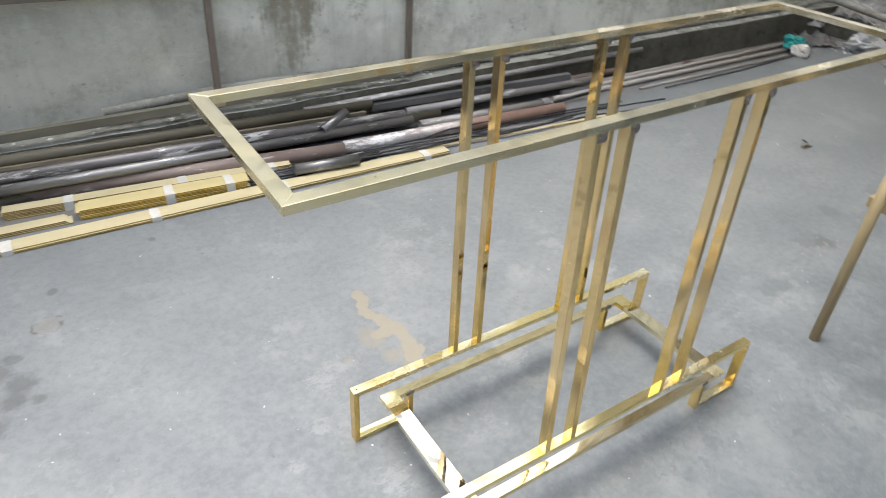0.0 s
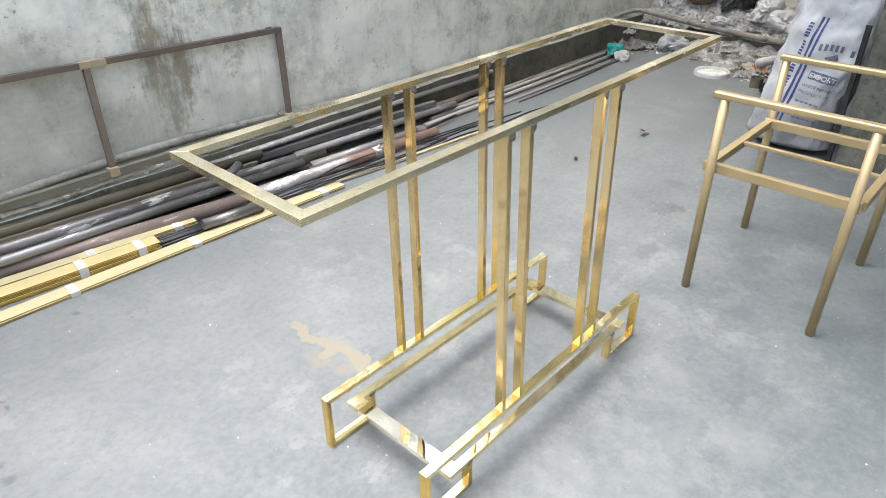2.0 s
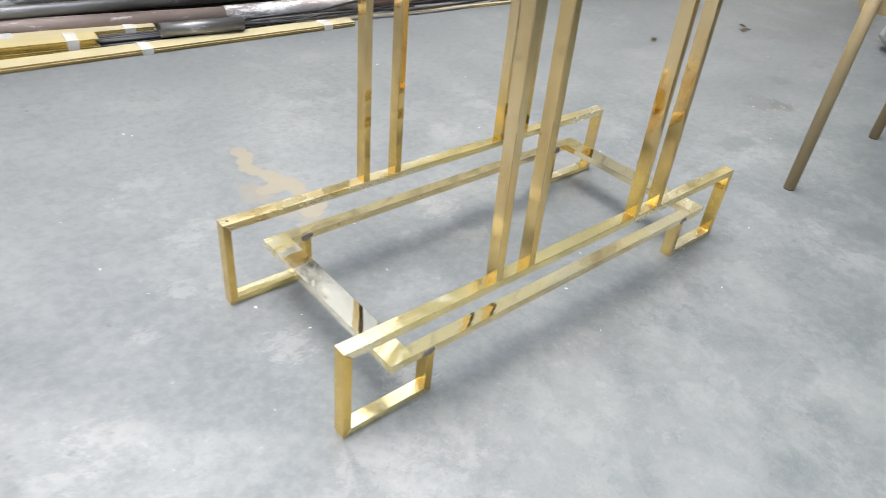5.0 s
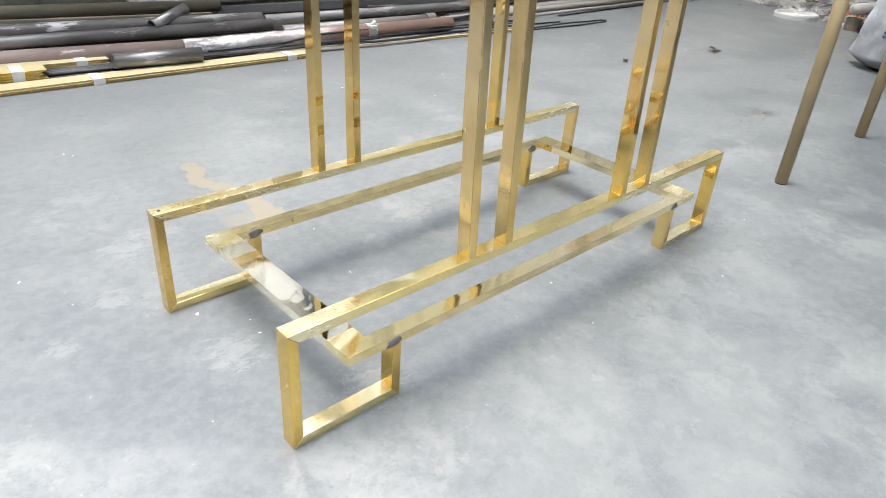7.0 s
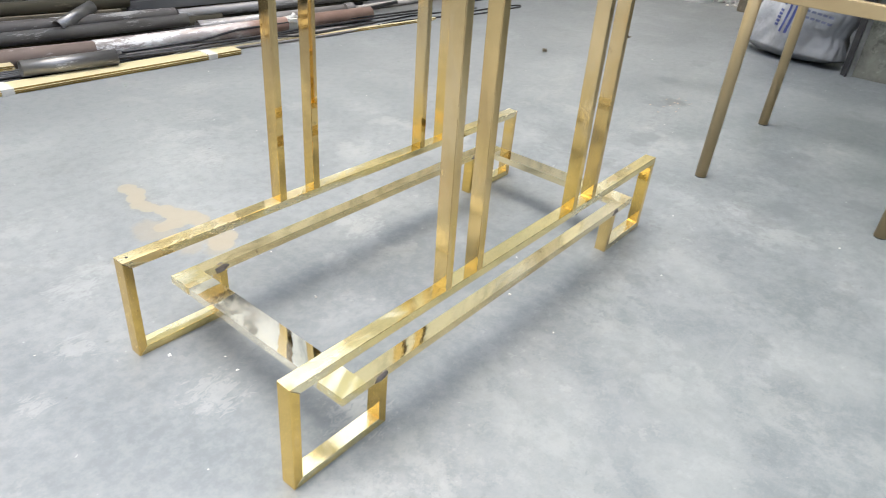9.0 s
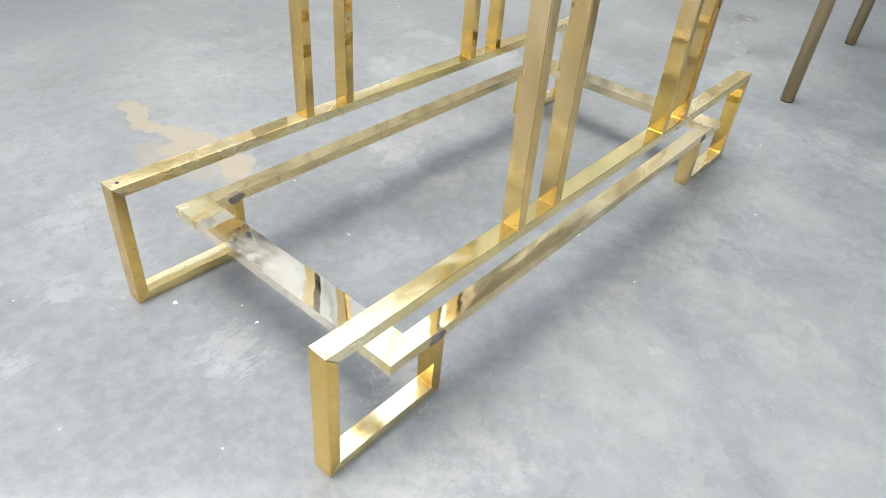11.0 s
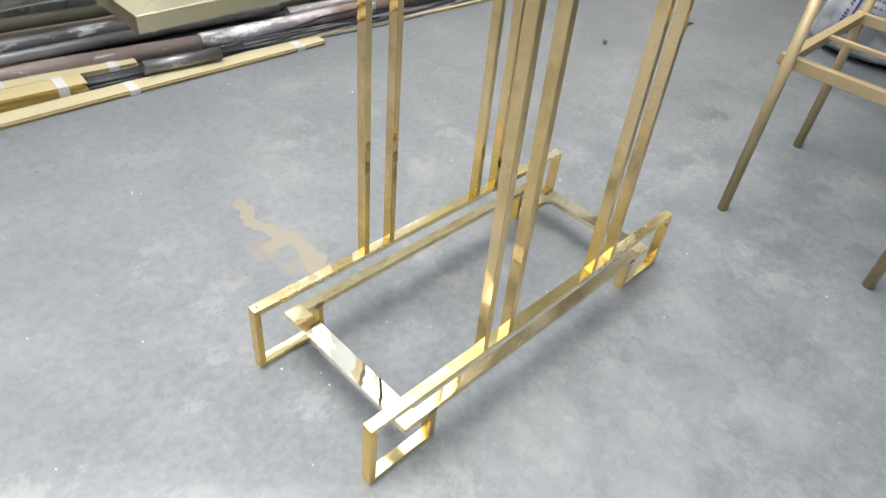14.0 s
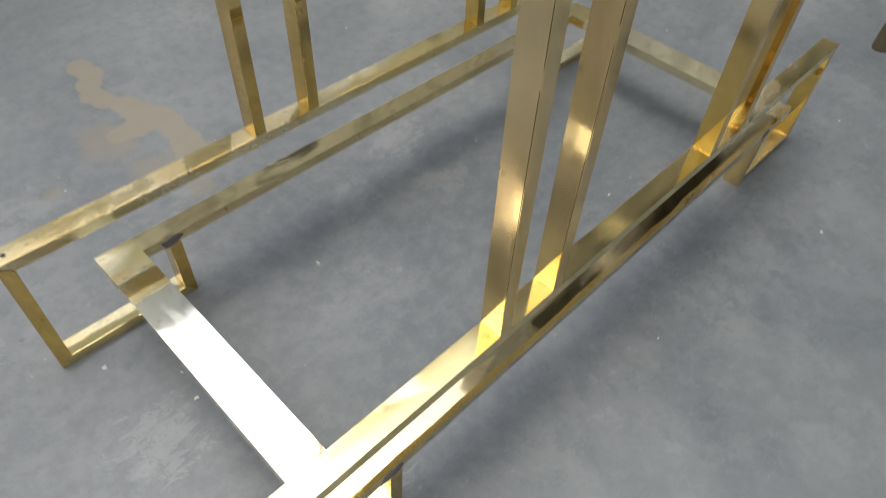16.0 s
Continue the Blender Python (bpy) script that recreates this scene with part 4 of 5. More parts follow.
def square_tube(p, q, a, wall):
    """A hollow square tube."""
    p, q = Vector(p), Vector(q)
    d = (q - p).normalized()
    s, u = d.cross(Vector((0, 0, 1))).normalized(), Vector((0, 0, 1))
    bm = bmesh.new()
    loops = [[bm.verts.new(c + s * i * (a / 2 - o) + u * j * (a / 2 - o)) for i, j in ((-1, -1), (1, -1), (1, 1), (-1, 1))] for c, o in ((p, wall), (p, 0), (q, 0), (q, wall))]
    for m, n in zip(loops, loops[1:] + loops[:1]):
        for k in range(4):
            bm.faces.new((m[k], m[(k + 1) % 4], n[(k + 1) % 4], n[k]))
    return bm


solid("square_tube", square_tube((0.855, 1.912, 0.104), (2.0, 1.856, 0.092), 0.030, 0.002), TUBE, "dark open-ended square steel tube on the stack", "tube", STOCK)
stock_pipe((0.55, 1.916, 0.145), (2.6, 1.922, 0.135), 0.014, GREY, "long thin grey pipe along the curb")
stock_pipe((1.4, 1.905, 0.050), (2.45, 1.90, 0.050), 0.016, RUST, "thin rusty pipe along the curb")
for k in range(3):
    solid("steel_angle", join(beam((1.5 + 0.12 * k, 1.862 + 0.017 * k, 0.085), (2.26 - 0.07 * k, 1.868 + 0.016 * k, 0.062), 0.012, 0.004, 0.0005), beam((1.5 + 0.12 * k, 1.857 + 0.017 * k, 0.078), (2.26 - 0.07 * k, 1.863 + 0.016 * k, 0.055), 0.003, 0.016, 0.0005)), RUST, "short rusty steel angle on the stack", "angle", STOCK)
stock_pipe((1.95, 1.842, 0.013), (3.92, 1.852, 0.013), 0.013, ROD, "long dusty grey steel rod on the floor", 0, "steel_rod")
stock_pipe((1.85, 1.79, 0.014), (3.98, 1.772, 0.014), 0.014, ROD, "long dusty grey steel rod on the floor", 0, "steel_rod")
stock_pipe((2.1, 1.885, 0.011), (3.6, 1.892, 0.011), 0.011, ROD, "long dusty grey steel rod on the floor", 0, "steel_rod")
stock_pipe((2.4, 1.71, 0.007), (3.75, 1.70, 0.007), 0.007, ROD, "thin dusty steel rod on the floor", 0, "steel_rod")
stock_pipe((1.6, 1.74, 0.009), (2.06, 1.745, 0.03), 0.008, BLACK, "short black steel rod", 0, "steel_rod")
for k in range(7):
    y0 = 1.60 + 0.017 * k + random.uniform(-0.006, 0.006)
    x0, x1 = 0.62 + random.uniform(-0.12, 0.12), 1.5 + random.uniform(-0.35, 0.75)
    pts = [(x0 + (x1 - x0) * i / 10, y0 + (1.545 - y0 + 0.012 * k) * i / 10 + 0.012 * math.sin(i * 0.6 + k), 0.006 + 0.009 * (k % 3) + (0.016 if i in (3, 4, 5) and k % 2 else 0)) for i in range(11)]
    solid("thin_rod", sweep(pts, 0.0042, 8), BLACK if k % 3 else GREY, "thin black steel rod lying loose on the floor", "rod", STOCK, smooth=True)
for k in range(8):
    row, lay = k % 4, k // 4
    yy = 1.640 + 0.0145 * row + 0.006 * lay
    solid("thin_rod", sweep([(0.12 + 0.05 * math.sin(k * 2.1), yy + 0.012, 0.0055 + 0.010 * lay), (0.36, yy + 0.004 * math.sin(k), 0.0055 + 0.010 * lay), (0.74 - 0.04 * math.cos(k * 1.7), yy - 0.018, 0.0055 + 0.010 * lay)], 0.0052, 8), BLACK, "thin black steel rod between the brass bundles", "rod", STOCK, smooth=True)
wire = [(1.75 + 0.09 * i, 1.56 - 0.008 * i + 0.012 * math.sin(i), 0.004) for i in range(10)] + [(2.66, 1.485, 0.004), (2.69, 1.465, 0.004), (2.66, 1.45, 0.004), (2.45, 1.452, 0.004), (2.1, 1.49, 0.004)]
solid("bent_wire", sweep(wire, 0.0035, 8), BLACK, "bent black wire looped on the floor", "wire", smooth=True)
solid("thin_rod", sweep([(1.35, 1.60, 0.004), (2.0, 1.60, 0.004), (2.42, 1.548, 0.004)], 0.0035, 8), BLACK, "thin black steel rod lying loose on the floor", "rod", STOCK, smooth=True)
solid("thin_rod", sweep([(2.55, 1.66, 0.005), (3.2, 1.66, 0.005), (3.9, 1.69, 0.005)], 0.005, 8), BLACK, "thin dark steel rod by the curb", "rod", STOCK, smooth=True)

# ---- pipe along the curb, bending along the ledge ----
wall_pipe = [(-0.2 + 0.2 * i, 2.012, 0.199 + 0.055 * max(0.0, math.cos((0.2 * i - 0.6) * 1.366)) * (i < 10) + 0.002 * math.sin(i * 0.8)) for i in range(23)] + [(4.36, 2.0, 0.21), (4.43, 1.965, 0.225), (4.455, 1.90, 0.236), (4.46, 1.7, 0.215), (4.46, 1.35, 0.185), (4.46, 1.0, 0.165), (4.46, 0.72, 0.15)]
solid("water_pipe", sweep(wall_pipe, 0.019, 14), PVC, "long dusty grey plastic pipe bent round the corner ledge", "pipe", smooth=True)
for x, lift in ((1.62, 0.199), (2.86, 0.199)):
    part("coupler", pipe((x - 0.04, 2.012, lift), (x + 0.04, 2.012, lift), 0.0235, 0, 18), PVC, bpy.data.objects["water_pipe"], "thicker pipe coupler")

# crumbs of plaster fallen on the curb
def on_curb(rnd):
    return rnd.uniform(-1.0, 4.2), rnd.uniform(1.955, 2.03), 0.176


CRUMBS = random.Random(23)
crumbs = []
for k in range(170):
    x, y, z = on_curb(CRUMBS)
    r = CRUMBS.uniform(0.003, 0.013)
    crumbs.append(lump((x, y, z + r * 0.3), (r, r * 0.8, r * 0.6), k, 0.4, 1))
solid("plaster_crumbs", join(*crumbs), RUBBLE, "pale crumbs of fallen plaster on the curb", "rubble", kind="stuff")

# ---- the sack by the pier ----
SB = Vector((2.955, 0.222, 0.0))
LEAN = Matrix.Rotation(radians(8.6), 3, "X") @ Matrix.Rotation(radians(1.5), 3, "Y")


def sack_at(theta, v, out=0.0):
    """A place on the filled sack: theta round it (pi faces the yard), v metres up its height."""
    k = v / 0.95
    full = min(1.0, (k / 0.045) ** 0.38) if k > 0 else 0.0
    neck = 1 - 0.32 * max(0.0, (k - 0.70) / 0.30) ** 1.5
    a = (0.128 + 0.012 * math.sin(k * 7)) * full * neck + out
    b = (0.178 + 0.042 * max(0.0, 1 - k / 0.16) + 0.02 * math.sin(2.2 * k + 0.3)) * full * (1 - 0.12 * max(0.0, (k - 0.6) / 0.4)) + out
    c, s = math.cos(theta), math.sin(theta)
    x = a * math.copysign(abs(c) ** 0.8, c)
    y = b * math.copysign(abs(s) ** 0.8, s)
    p = Vector((x, y, v))
    q = Vector((c * 1.2, s * 1.2, v * 3))
    d = 0.022 * noise.noise(q * 1.6) + 0.020 * noise.noise(Vector((q.x * 2, q.y * 2, q.z * 3.6)) + Vector((7, 1, 2))) - 0.012 * abs(noise.noise(q * 4.2)) + 0.004 * noise.noise(q * 6) + 0.0012 * noise.noise(q * 13)
    d *= full
    p += Vector((c, s, 0)) * d
    p = LEAN @ p + SB
    flat = max(0.0, 1 - v / 0.16)
    p.z = max(p.z * (1 - flat) + v * flat, 0.002)
    return p


def sack_print(s, v, out=0.0025):
    """A place on the print of the sack: s metres to the right of its middle, v up."""
    k = v / 0.95
    b = (0.178 + 0.02 * math.sin(2.2 * k + 0.3)) * (1 - 0.12 * max(0.0, (k - 0.6) / 0.4))
    t = max(-0.999, min(0.999, -s / b))
    theta = math.pi - math.copysign(math.asin(abs(t) ** 1.25), t)
    return sack_at(theta, v, out)


bm = bmesh.new()
NS, NV = 110, 100
rings = [[bm.verts.new(sack_at(2 * math.pi * i / NS, 0.95 * (j / NV) ** 1.15)) for i in range(NS)] for j in range(1, NV + 1)]
for u, w in zip(rings, rings[1:]):
    for i in range(NS):
        bm.faces.new((u[i], u[(i + 1) % NS], w[(i + 1) % NS], w[i]))
bm.faces.new(rings[0]), bm.faces.new(rings[-1])
sack = thing("sack", SB, "full white woven plastic sack with blue print beside pier", "sack")
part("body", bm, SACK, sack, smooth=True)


def printed(name, quads, mat, label=""):
    """Printed patches on the sack, each a fine strip that follows its bulge: centre s, v, length, height, turn in degrees."""
    for s0, v0, ln, ht, turn in quads:
        bm = bmesh.new()
        ca, sa = math.cos(radians(turn)), math.sin(radians(turn))
        n = max(2, int(ln / 0.012))
        rows = []
        for i in range(n + 1):
            row = []
            for j in (-0.5, 0.5):
                dx, dy = (i / n - 0.5) * ln, j * ht
                row.append(bm.verts.new(sack_print(s0 + dx * ca - dy * sa, v0 + dx * sa + dy * ca)))
            rows.append(row)
        for p, q in zip(rows, rows[1:]):
            bm.faces.new((p[0], q[0], q[1], p[1]))
        part(name, bm, mat, sack, label)


def lettered(text, s0, v0, size, turn, mat):
    """Built-in letters laid on the sack's bulge."""
    cu = bpy.data.curves.new("letters", "FONT")
    cu.body, cu.size, cu.align_x, cu.resolution_u = text, size, "CENTER", 3
    ob = bpy.data.objects.new("letters", cu)
    scene.collection.objects.link(ob)
    me = bpy.data.meshes.new_from_object(ob.evaluated_get(bpy.context.evaluated_depsgraph_get()))
    bpy.data.objects.remove(ob)
    bm = bmesh.new()
    bm.from_mesh(me)
    bpy.data.meshes.remove(me)
    bmesh.ops.triangulate(bm, faces=list(bm.faces))
    ca, sa = math.cos(radians(turn)), math.sin(radians(turn))
    for v in bm.verts:
        x, y = v.co.x, v.co.y
        v.co = sack_print(s0 + x * ca - y * sa, v0 + x * sa + y * ca, 0.0042)
    return part("print", bm, mat, sack)


printed("stripe", [(-0.050, 0.385, 0.55, 0.010, 90)], INK, "blue printed stripe")
printed("stripe", [(-0.030, 0.385, 0.55, 0.010, 90)], INK, "blue printed stripe")
printed("print", [(-0.080, v + 0.0142 * k, 0.0095, 0.019, 90) for v in (0.13, 0.31, 0.48) for k in range(11) if k != 5], INK, "blue printed block mark")
printed("print", [(-0.002 + 0.022 * k, 0.535 + 0.012 * math.sin(0.45 * k), 0.0125, 0.030, 4) for k in range(8) if k != 5], INK_GREY, "grey-blue printed block mark")
printed("emblem", [(0.062, 0.495, 0.055, 0.030, 28)], INK_GREY, "dark printed emblem shape")
printed("label_panel", [(0.062, 0.402, 0.125, 0.040, 0)], INK_GREY, "dark printed panel")
lettered("EXPORT", 0.062, 0.391, 0.032, 0, WHITE)
lettered("WHITE REFINED", 0.065, 0.342, 0.021, 0, INK_GREY)
lettered("PRODUCT OF", 0.058, 0.310, 0.023, 0, INK_GREY)
printed("print", [(0.0 + 0.022 * (k % 5) + 0.006 * (k // 5), 0.27 - 0.026 * (k // 5), 0.017, 0.009, 0) for k in range(20)], INK_GREY, "small grey printed marks")
solid("steel_upright", join(beam((2.815, -0.040, 0.0), (2.815, -0.040, 0.66), 0.032, 0.005, 0.001, up=(0, 1, 0)), beam((2.827, -0.027, 0.0), (2.827, -0.027, 0.66), 0.004, 0.020, 0.001, up=(0, 1, 0))), BLACK, "dark steel angle standing upright against the pier", "steel angle")

# ---- rubble and rubbish in the far corner ----
def bag(c, size, seed, detail=5):
    """A soft crumpled bag with sharp folds, flat where it lies."""
    bm = bmesh.new()
    bmesh.ops.create_icosphere(bm, subdivisions=detail, radius=1)
    off = Vector((seed * 3.7, seed * 1.3, seed * 2.1))
    for v in bm.verts:
        q = v.co + off
        k = 1 + 0.5 * noise.noise(q * 1.1) - 0.42 * abs(noise.noise(q * 2.3)) - 0.2 * abs(noise.noise(q * 5.1)) + 0.05 * noise.noise(q * 12)
        v.co = Vector((v.co.x * size[0], v.co.y * size[1], v.co.z * size[2])) * k
    low = -0.55 * size[2]
    for v in bm.verts:
        v.co.z = max(v.co.z, low + 0.0005 * v.co.x) - low + c[2]
        v.co.x += c[0]
        v.co.y += c[1]
    return bm


def heap(x, y):
    """Height of the dust heap against the end wall."""
    up = max(0.0, (x - 4.47) / 0.48)
    h = 0.125 + 0.30 * up ** 1.1 * (0.75 + 0.35 * noise.noise(Vector((y * 1.6, 3, 1))))
    return h + 0.045 * noise.noise(Vector((x * 6, y * 6, 0))) + 0.025 * noise.noise(Vector((x * 19, y * 19, 4))) + 0.014 * noise.noise(Vector((x * 47, y * 47, 9)))


bm = bmesh.new()
NX, NY = 44, 300
rows = [[bm.verts.new((4.50 + 0.445 * i / NX, -1.2 + 3.12 * j / NY, heap(4.50 + 0.445 * i / NX, -1.2 + 3.12 * j / NY))) for j in range(NY + 1)] for i in range(NX + 1)]
for i in range(NX):
    for j in range(NY):
        bm.faces.new((rows[i][j], rows[i + 1][j], rows[i + 1][j + 1], rows[i][j + 1]))
bmesh.ops.solidify(bm, geom=list(bm.faces), thickness=-0.05)
solid("dust_heap", bm, RUBBLE, "pale heap of cement dust and rubble against the end wall", "rubble", kind="stuff", base=(4.7, 0.4, 0.1))


bm = bmesh.new()
NX, NY = 40, 150


def spill(x, y):
    """Height of the thin spill of dust in front of the ledge."""
    k = max(0.0, (x - 4.16 - 0.10 * noise.noise(Vector((y * 2.2, 7, 0)))) / 0.33)
    edge = min(1.0, max(0.0, (y - 0.30) / 0.2)) * min(1.0, max(0.0, (1.62 - y) / 0.3))
    return edge * (0.115 * k ** 2.2 + (0.03 * k * noise.noise(Vector((x * 13, y * 13, 2))) + 0.012 * k * noise.noise(Vector((x * 41, y * 41, 6))))) - 0.003


rows = [[bm.verts.new((4.08 + 0.42 * i / NX, 0.2 + 1.5 * j / NY, spill(4.08 + 0.42 * i / NX, 0.2 + 1.5 * j / NY))) for j in range(NY + 1)] for i in range(NX + 1)]
for i in range(NX):
    for j in range(NY):
        bm.faces.new((rows[i][j], rows[i + 1][j], rows[i + 1][j + 1], rows[i][j + 1]))
bmesh.ops.solidify(bm, geom=list(bm.faces), thickness=-0.02)
solid("dust_spill", bm, RUBBLE, "dusty rubble spilled from the ledge onto the floor", "rubble", kind="stuff", base=(4.3, 0.9, 0.0))


def chunks(n, place, lo, hi, seed):
    rnd = random.Random(seed)
    bms = []
    for k in range(n):
        x, y, z = place(rnd)
        r = rnd.uniform(lo, hi)
        b = bmesh.new()
        for _ in range(9):
            b.verts.new((rnd.uniform(-1, 1) * r, rnd.uniform(-1, 1) * r * 0.8, rnd.uniform(-1, 1) * r * 0.5))
        bmesh.ops.convex_hull(b, input=list(b.verts))
        bmesh.ops.delete(b, geom=[v for v in b.verts if not v.link_faces], context="VERTS")
        bmesh.ops.rotate(b, verts=b.verts, matrix=Matrix.Rotation(rnd.uniform(0, 6.3), 3, "Z"))
        low = min(v.co.z for v in b.verts)
        bmesh.ops.translate(b, verts=b.verts, vec=(x, y, z - low - r * 0.1))
        bms.append(b)
    return join(*bms)


def on_heap(rnd):
    x, y = rnd.uniform(4.5, 4.9), rnd.uniform(-0.6, 1.88)
    return x, y, heap(x, y)


def on_floor(rnd):
    y = rnd.uniform(0.35, 1.75)
    x = 4.44 - abs(rnd.gauss(0, 0.22)) * (1.2 if y < 1.1 else 0.6)
    return x, y, max(0.0, spill(x, y)) if x > 4.08 and 0.2 < y < 1.7 else 0.0


solid("rubble", chunks(620, on_heap, 0.004, 0.028, 3), RUBBLE, "broken cement and brick rubble on the dust heap", "rubble", kind="stuff")
solid("rubble", chunks(420, on_floor, 0.003, 0.020, 11), RUBBLE, "small broken rubble strewn on the floor by the ledge", "rubble", kind="stuff")
solid("plastic_bag", bag((4.80, 1.27, heap(4.8, 1.27) - 0.02), (0.12, 0.13, 0.15), 5), BLACK_BAG, "crumpled black plastic bag on the rubble", "bag", smooth=True)
bm = bmesh.new()
prof = [(0.0, 0.0), (0.07, 0.0), (0.13, 0.06), (0.15, 0.13), (0.135, 0.20), (0.10, 0.24), (0.11, 0.26), (0.095, 0.26), (0.085, 0.235), (0.0, 0.23)]
loops = [[bm.verts.new((4.80 + r * math.cos(a * math.pi / 16), 1.56 + r * math.sin(a * math.pi / 16), heap(4.8, 1.56) - 0.02 + z)) for a in range(32)] if r else None for r, z in prof]
for u, w in zip(loops[1:-1], loops[2:-1]):
    for a in range(32):
        bm.faces.new((u[a], u[(a + 1) % 32], w[(a + 1) % 32], w[a]))
bm.faces.new(loops[1])
solid("clay_pot", bm, CLAY, "round brown clay pot standing on the rubble", "pot", smooth=True)
for k, (x, y, w, d, h, m, name, lab) in enumerate((
        (4.78, 0.98, 0.30, 0.26, 0.10, FILM, "plastic_sheet", "crumpled dusty plastic sheet on the rubble"),
        (4.72, 0.74, 0.34, 0.30, 0.10, FILM, "plastic_sheet", "crumpled dusty plastic sheet on the rubble"),
        (4.64, 1.12, 0.22, 0.30, 0.06, WHITE, "plastic_sheet", "dirty white plastic sheet on the rubble"),
        (4.84, 0.55, 0.28, 0.24, 0.12, WHITE, "plastic_sheet", "dirty white plastic sheet on the rubble"),
        (4.62, 0.50, 0.26, 0.20, 0.06, CARD, "cement_bag", "torn grey paper cement bag on the rubble"))):
    solid(name, crumple((x, y, heap(x, y) - 0.012), (w, d), h, k + 2, 0.5 * k, 26, 0.002, 6), m, lab, "rubbish", "rubbish", smooth=True)
for k, (x, y, w, d, h) in enumerate(((4.80, 1.03, 0.15, 0.12, 0.10), (4.70, 0.86, 0.12, 0.15, 0.08), (4.82, 0.70, 0.14, 0.16, 0.12), (4.66, 0.62, 0.11, 0.10, 0.07), (4.76, 0.42, 0.13, 0.17, 0.11), (4.60, 1.30, 0.07, 0.09, 0.04), (4.84, 0.20, 0.12, 0.15, 0.10))):
    solid("plastic_bag", bag((x, y, heap(x, y) - 0.015), (w, d, h), 60 + 3 * k), FILM, "crumpled dusty white plastic bag on the rubble", "bag", "rubbish", smooth=True)
solid("plastic_bag", bag((3.88, 1.775, 0.026), (0.072, 0.060, 0.050), 3), TEAL, "crumpled teal plastic bag on the steel rods", "bag", "rubbish", smooth=True)
solid("paper_scrap", bag((3.83, 1.68, 0.001), (0.05, 0.06, 0.045), 8, 4), TAPE, "crumpled white scrap on the floor", "paper", "rubbish")
solid("cardboard", crumple((4.20, 1.80, 0.001), (0.26, 0.20), 0.10, 12, -0.5, 14, 0.004, 6), CARD, "bent grey piece of dusty cardboard", "cardboard", "rubbish")
solid("paper_scrap", crumple((4.22, 1.85, 0.10), (0.10, 0.08), 0.06, 15, 0.3, 12), WHITE, "crumpled white scrap on the cardboard", "paper", "rubbish")
solid("plastic_bag", bag((4.34, 1.53, 0.001), (0.13, 0.11, 0.09), 21), FILM, "crumpled clear plastic bag on the floor", "bag", "rubbish", smooth=True)
solid("paper_scrap", crumple((4.22, 1.30, 0.001), (0.11, 0.09), 0.035, 25, 0.7, 12), CARD, "crumpled paper scrap beside a bucket lid", "paper", "rubbish")
solid("paper_scrap", crumple((4.02, 0.86, 0.001), (0.16, 0.10), 0.05, 31, 0.2, 14), WHITE, "dirty white paper scrap on the floor", "paper", "rubbish")
solid("wrapper", crumple((4.20, 0.84, 0.012), (0.22, 0.17), 0.045, 35, 0.5, 16), ORANGE, "torn orange printed wrapper among the rubbish", "wrapper", "rubbish")
solid("paper_scrap", crumple((4.28, 0.70, 0.004), (0.20, 0.16), 0.07, 41, 0.1, 14), CARD, "torn brown paper scrap among the rubbish", "paper", "rubbish")
solid("paper_scrap", crumple((4.12, 1.02, 0.002), (0.16, 0.12), 0.05, 45, 1.1, 14), WHITE, "dirty white paper scrap among the rubbish", "paper", "rubbish")

rnd = random.Random(5)
for k in range(26):
    x = 4.06 + rnd.uniform(0, 0.34)
    y = 0.52 + rnd.uniform(0, 0.62)
    w = rnd.uniform(0.035, 0.10)
    z = max(0.0, spill(x, y)) if x > 4.08 else 0.0
    mat, lab, what = ((CARD, "small torn brown paper scrap among the rubbish", "paper_scrap"), (OLIVE, "dry brown leaf among the rubbish", "leaf_scrap"),
                      (FILM, "small crumpled plastic scrap among the rubbish", "plastic_scrap"), (TAN, "small tan cardboard scrap among the rubbish", "card_scrap"))[k % 4]
    solid(what, crumple((x, y, z + 0.001), (w, w * rnd.uniform(0.4, 0.9)), w * 0.35, 100 + k, rnd.uniform(0, 3), 8, 0.0018), mat, lab, "scrap", "rubbish")
for k in range(14):
    x, y = 4.36 + rnd.uniform(-0.06, 0.08), 1.05 + 0.045 * k + rnd.uniform(-0.03, 0.03)
    w = rnd.uniform(0.03, 0.08)
    solid("plastic_scrap" if k % 2 else "paper_scrap", crumple((x, y, max(0.0, spill(x, y)) + 0.001), (w, w * rnd.uniform(0.5, 0.9)), w * 0.45, 140 + k, rnd.uniform(0, 3), 8, 0.0018), FILM if k % 2 else CARD, "small crumpled scrap at the foot of the ledge", "scrap", "rubbish")

# bucket lid
LX, LY = 3.915, 1.032
lid = thing("bucket_lid", (LX, LY, 0), "round dirty white plastic bucket lid lying on the floor", "lid")
bm = bmesh.new()
prof = [(0.0, 0.010), (0.098, 0.010), (0.101, 0.026), (0.112, 0.028), (0.117, 0.021), (0.118, 0.0), (0.0, 0.0)]
loops = [[bm.verts.new((LX + r * math.cos(a * math.pi / 24), LY + r * math.sin(a * math.pi / 24), z)) for a in range(48)] for r, z in prof[1:-1]]
for u, w in zip(loops, loops[1:]):
    for a in range(48):
        bm.faces.new((u[a], u[(a + 1) % 48], w[(a + 1) % 48], w[a]))
bm.faces.new(loops[0]), bm.faces.new(loops[-1])
part("rim", bm, WHITE, lid, smooth=False)
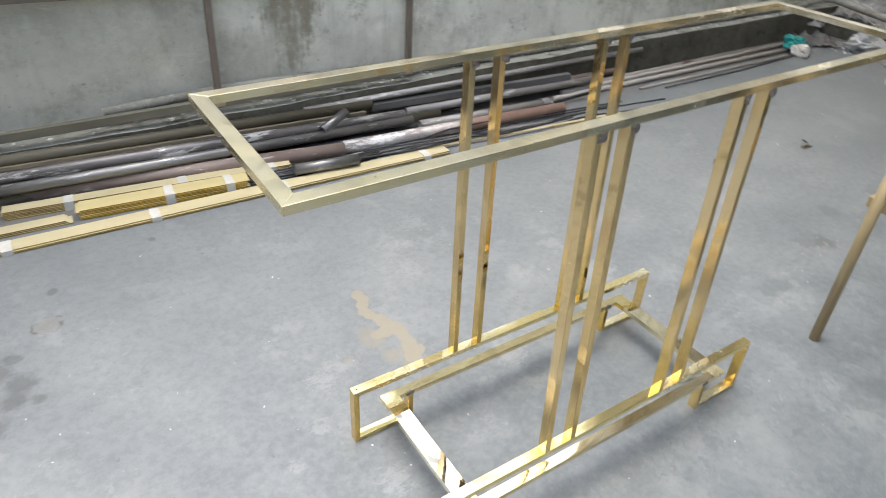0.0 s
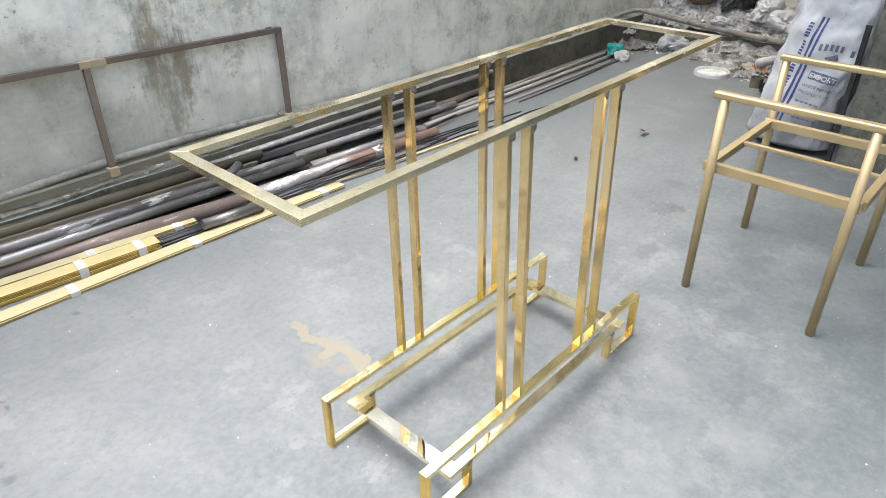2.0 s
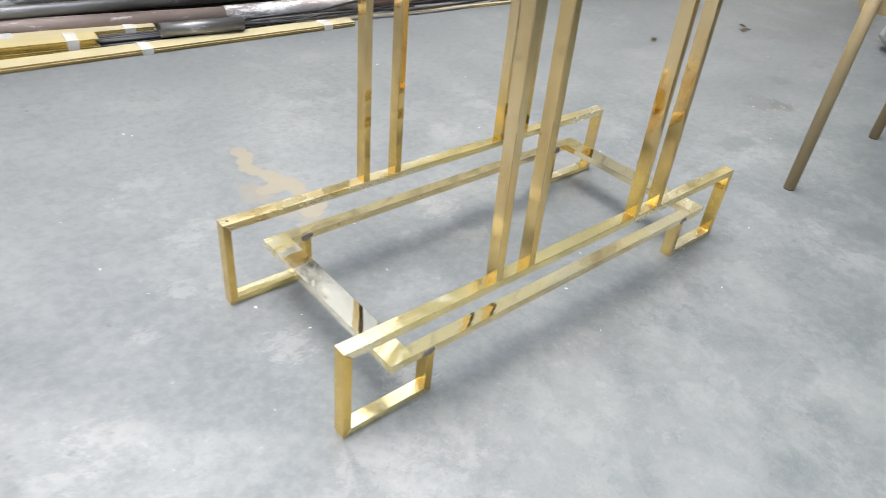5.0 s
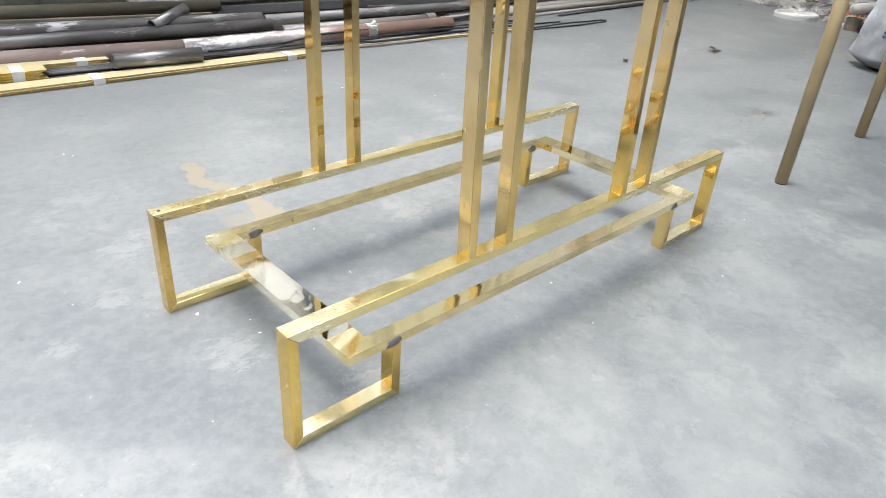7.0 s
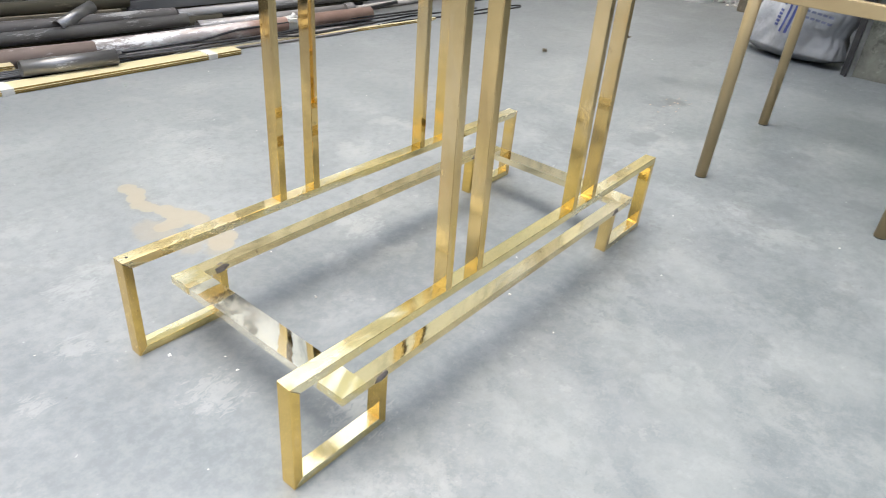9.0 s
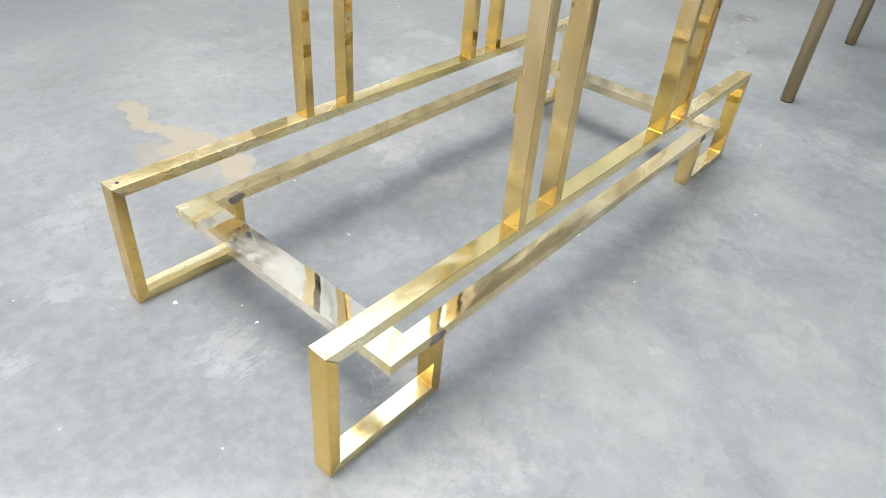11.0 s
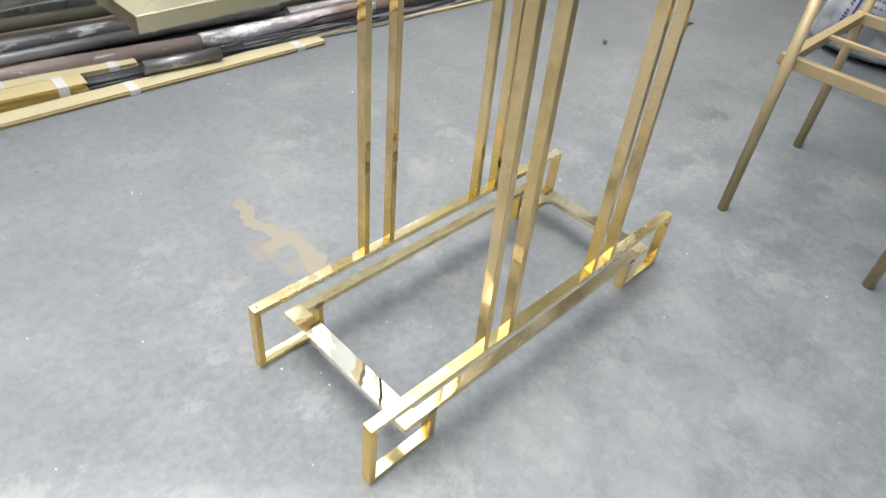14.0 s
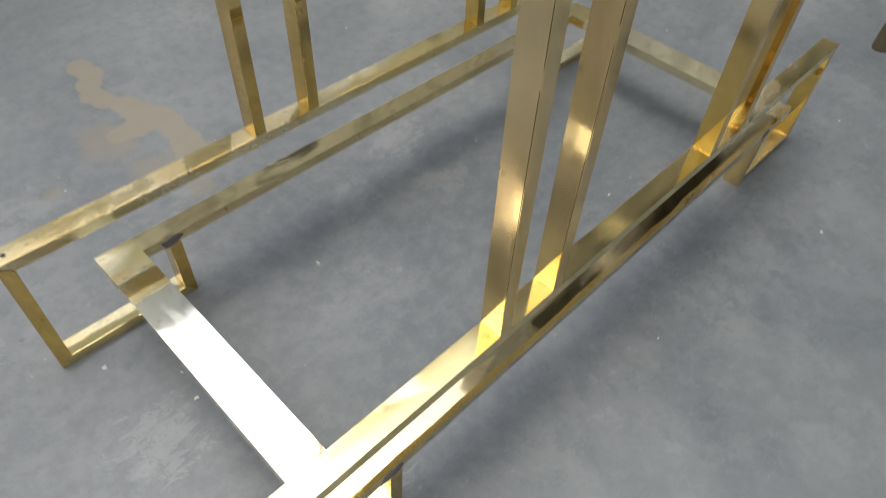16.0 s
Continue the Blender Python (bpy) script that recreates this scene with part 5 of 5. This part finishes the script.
part("residue", join(*[lump((LX + 0.06 * math.cos(k * 2.4) * (k % 3) / 2, LY + 0.06 * math.sin(k * 2.4) * (k % 3) / 2, 0.011), (0.022, 0.017, 0.004), k, 0.5, 2) for k in range(10)]), RUBBLE, lid, "dried grey residue", True)

# bottle, can and small scraps
bottle = thing("bottle", (4.24, 0.79, 0.03), "empty crushed clear plastic bottle with a blue cap", "bottle", "rubbish")
bm = bmesh.new()
prof = [(0.0, 0.012), (0.01, 0.03), (0.07, 0.032), (0.09, 0.027), (0.13, 0.032), (0.16, 0.022), (0.18, 0.012), (0.20, 0.012)]
d, s = Vector((0.75, -0.62, 0.15)).normalized(), None
s = d.cross(Vector((0, 0, 1))).normalized()
u3 = d.cross(s)
loops = [[bm.verts.new(Vector((4.18, 0.84, 0.055)) + d * t + (s * math.cos(a * math.pi / 8) + u3 * math.sin(a * math.pi / 8)) * r) for a in range(16)] for t, r in prof]
for u, w in zip(loops, loops[1:]):
    for a in range(16):
        bm.faces.new((u[a], u[(a + 1) % 16], w[(a + 1) % 16], w[a]))
bm.faces.new(loops[0]), bm.faces.new(loops[-1])
part("body", bm, FILM, bottle, smooth=True)
part("cap", pipe(Vector((4.18, 0.84, 0.055)) + d * 0.196, Vector((4.18, 0.84, 0.055)) + d * 0.216, 0.015, 0, 14), BLUE_CAP, bottle, "blue screw cap")
solid("tin_can", pipe((3.83, 0.70, 0.0), (3.83, 0.70, 0.062), 0.04, 0.002, 20), OLIVE, "small dented dull tin on the floor", "can", "rubbish")
solid("rag", crumple((3.80, 0.60, 0.001), (0.16, 0.12), 0.07, 51, 0.3, 14, 0.006), BLACK_BAG, "dark crumpled rag beside the sack", "rag", "rubbish")
solid("plastic_scrap", crumple((3.80, 0.645, 0.001), (0.07, 0.05), 0.035, 71, 0.4, 10), RED, "small red plastic scrap beside the dark rag", "scrap", "rubbish")
solid("paper_scrap", crumple((2.96, 1.955 - 0.09, 0.026), (0.07, 0.03), 0.02, 55, 0.1, 10), RUST_RED, "small red scrap on the steel rods", "paper", "rubbish")
for k, (x, y, w) in enumerate(((2.569, 0.821, 0.065), (2.04, 0.919, 0.045), (2.62, 0.86, 0.03))):
    solid("leaf_scrap", crumple((x, y, 0.001), (w, w * 0.4), 0.012, 61 + k, 0.6 * k, 8, 0.0015), OLIVE, "dry dark leaf scrap on the concrete floor", "leaf", "floor litter")


def litter(rnd):
    return rnd.uniform(-1.2, 3.2), rnd.uniform(-1.4, 1.5), 0.0


solid("grit", chunks(190, litter, 0.0012, 0.0038, 77), RUBBLE, "pale grit scattered on the concrete floor", "grit", kind="stuff")


def chips(rnd):
    return 1.83 + rnd.gauss(0, 0.06), 0.285 + rnd.gauss(0, 0.03), 0.0


solid("grit", chunks(22, chips, 0.0015, 0.0042, 91), CHIP, "pale reddish brick chips scattered on the concrete floor", "grit", kind="stuff")
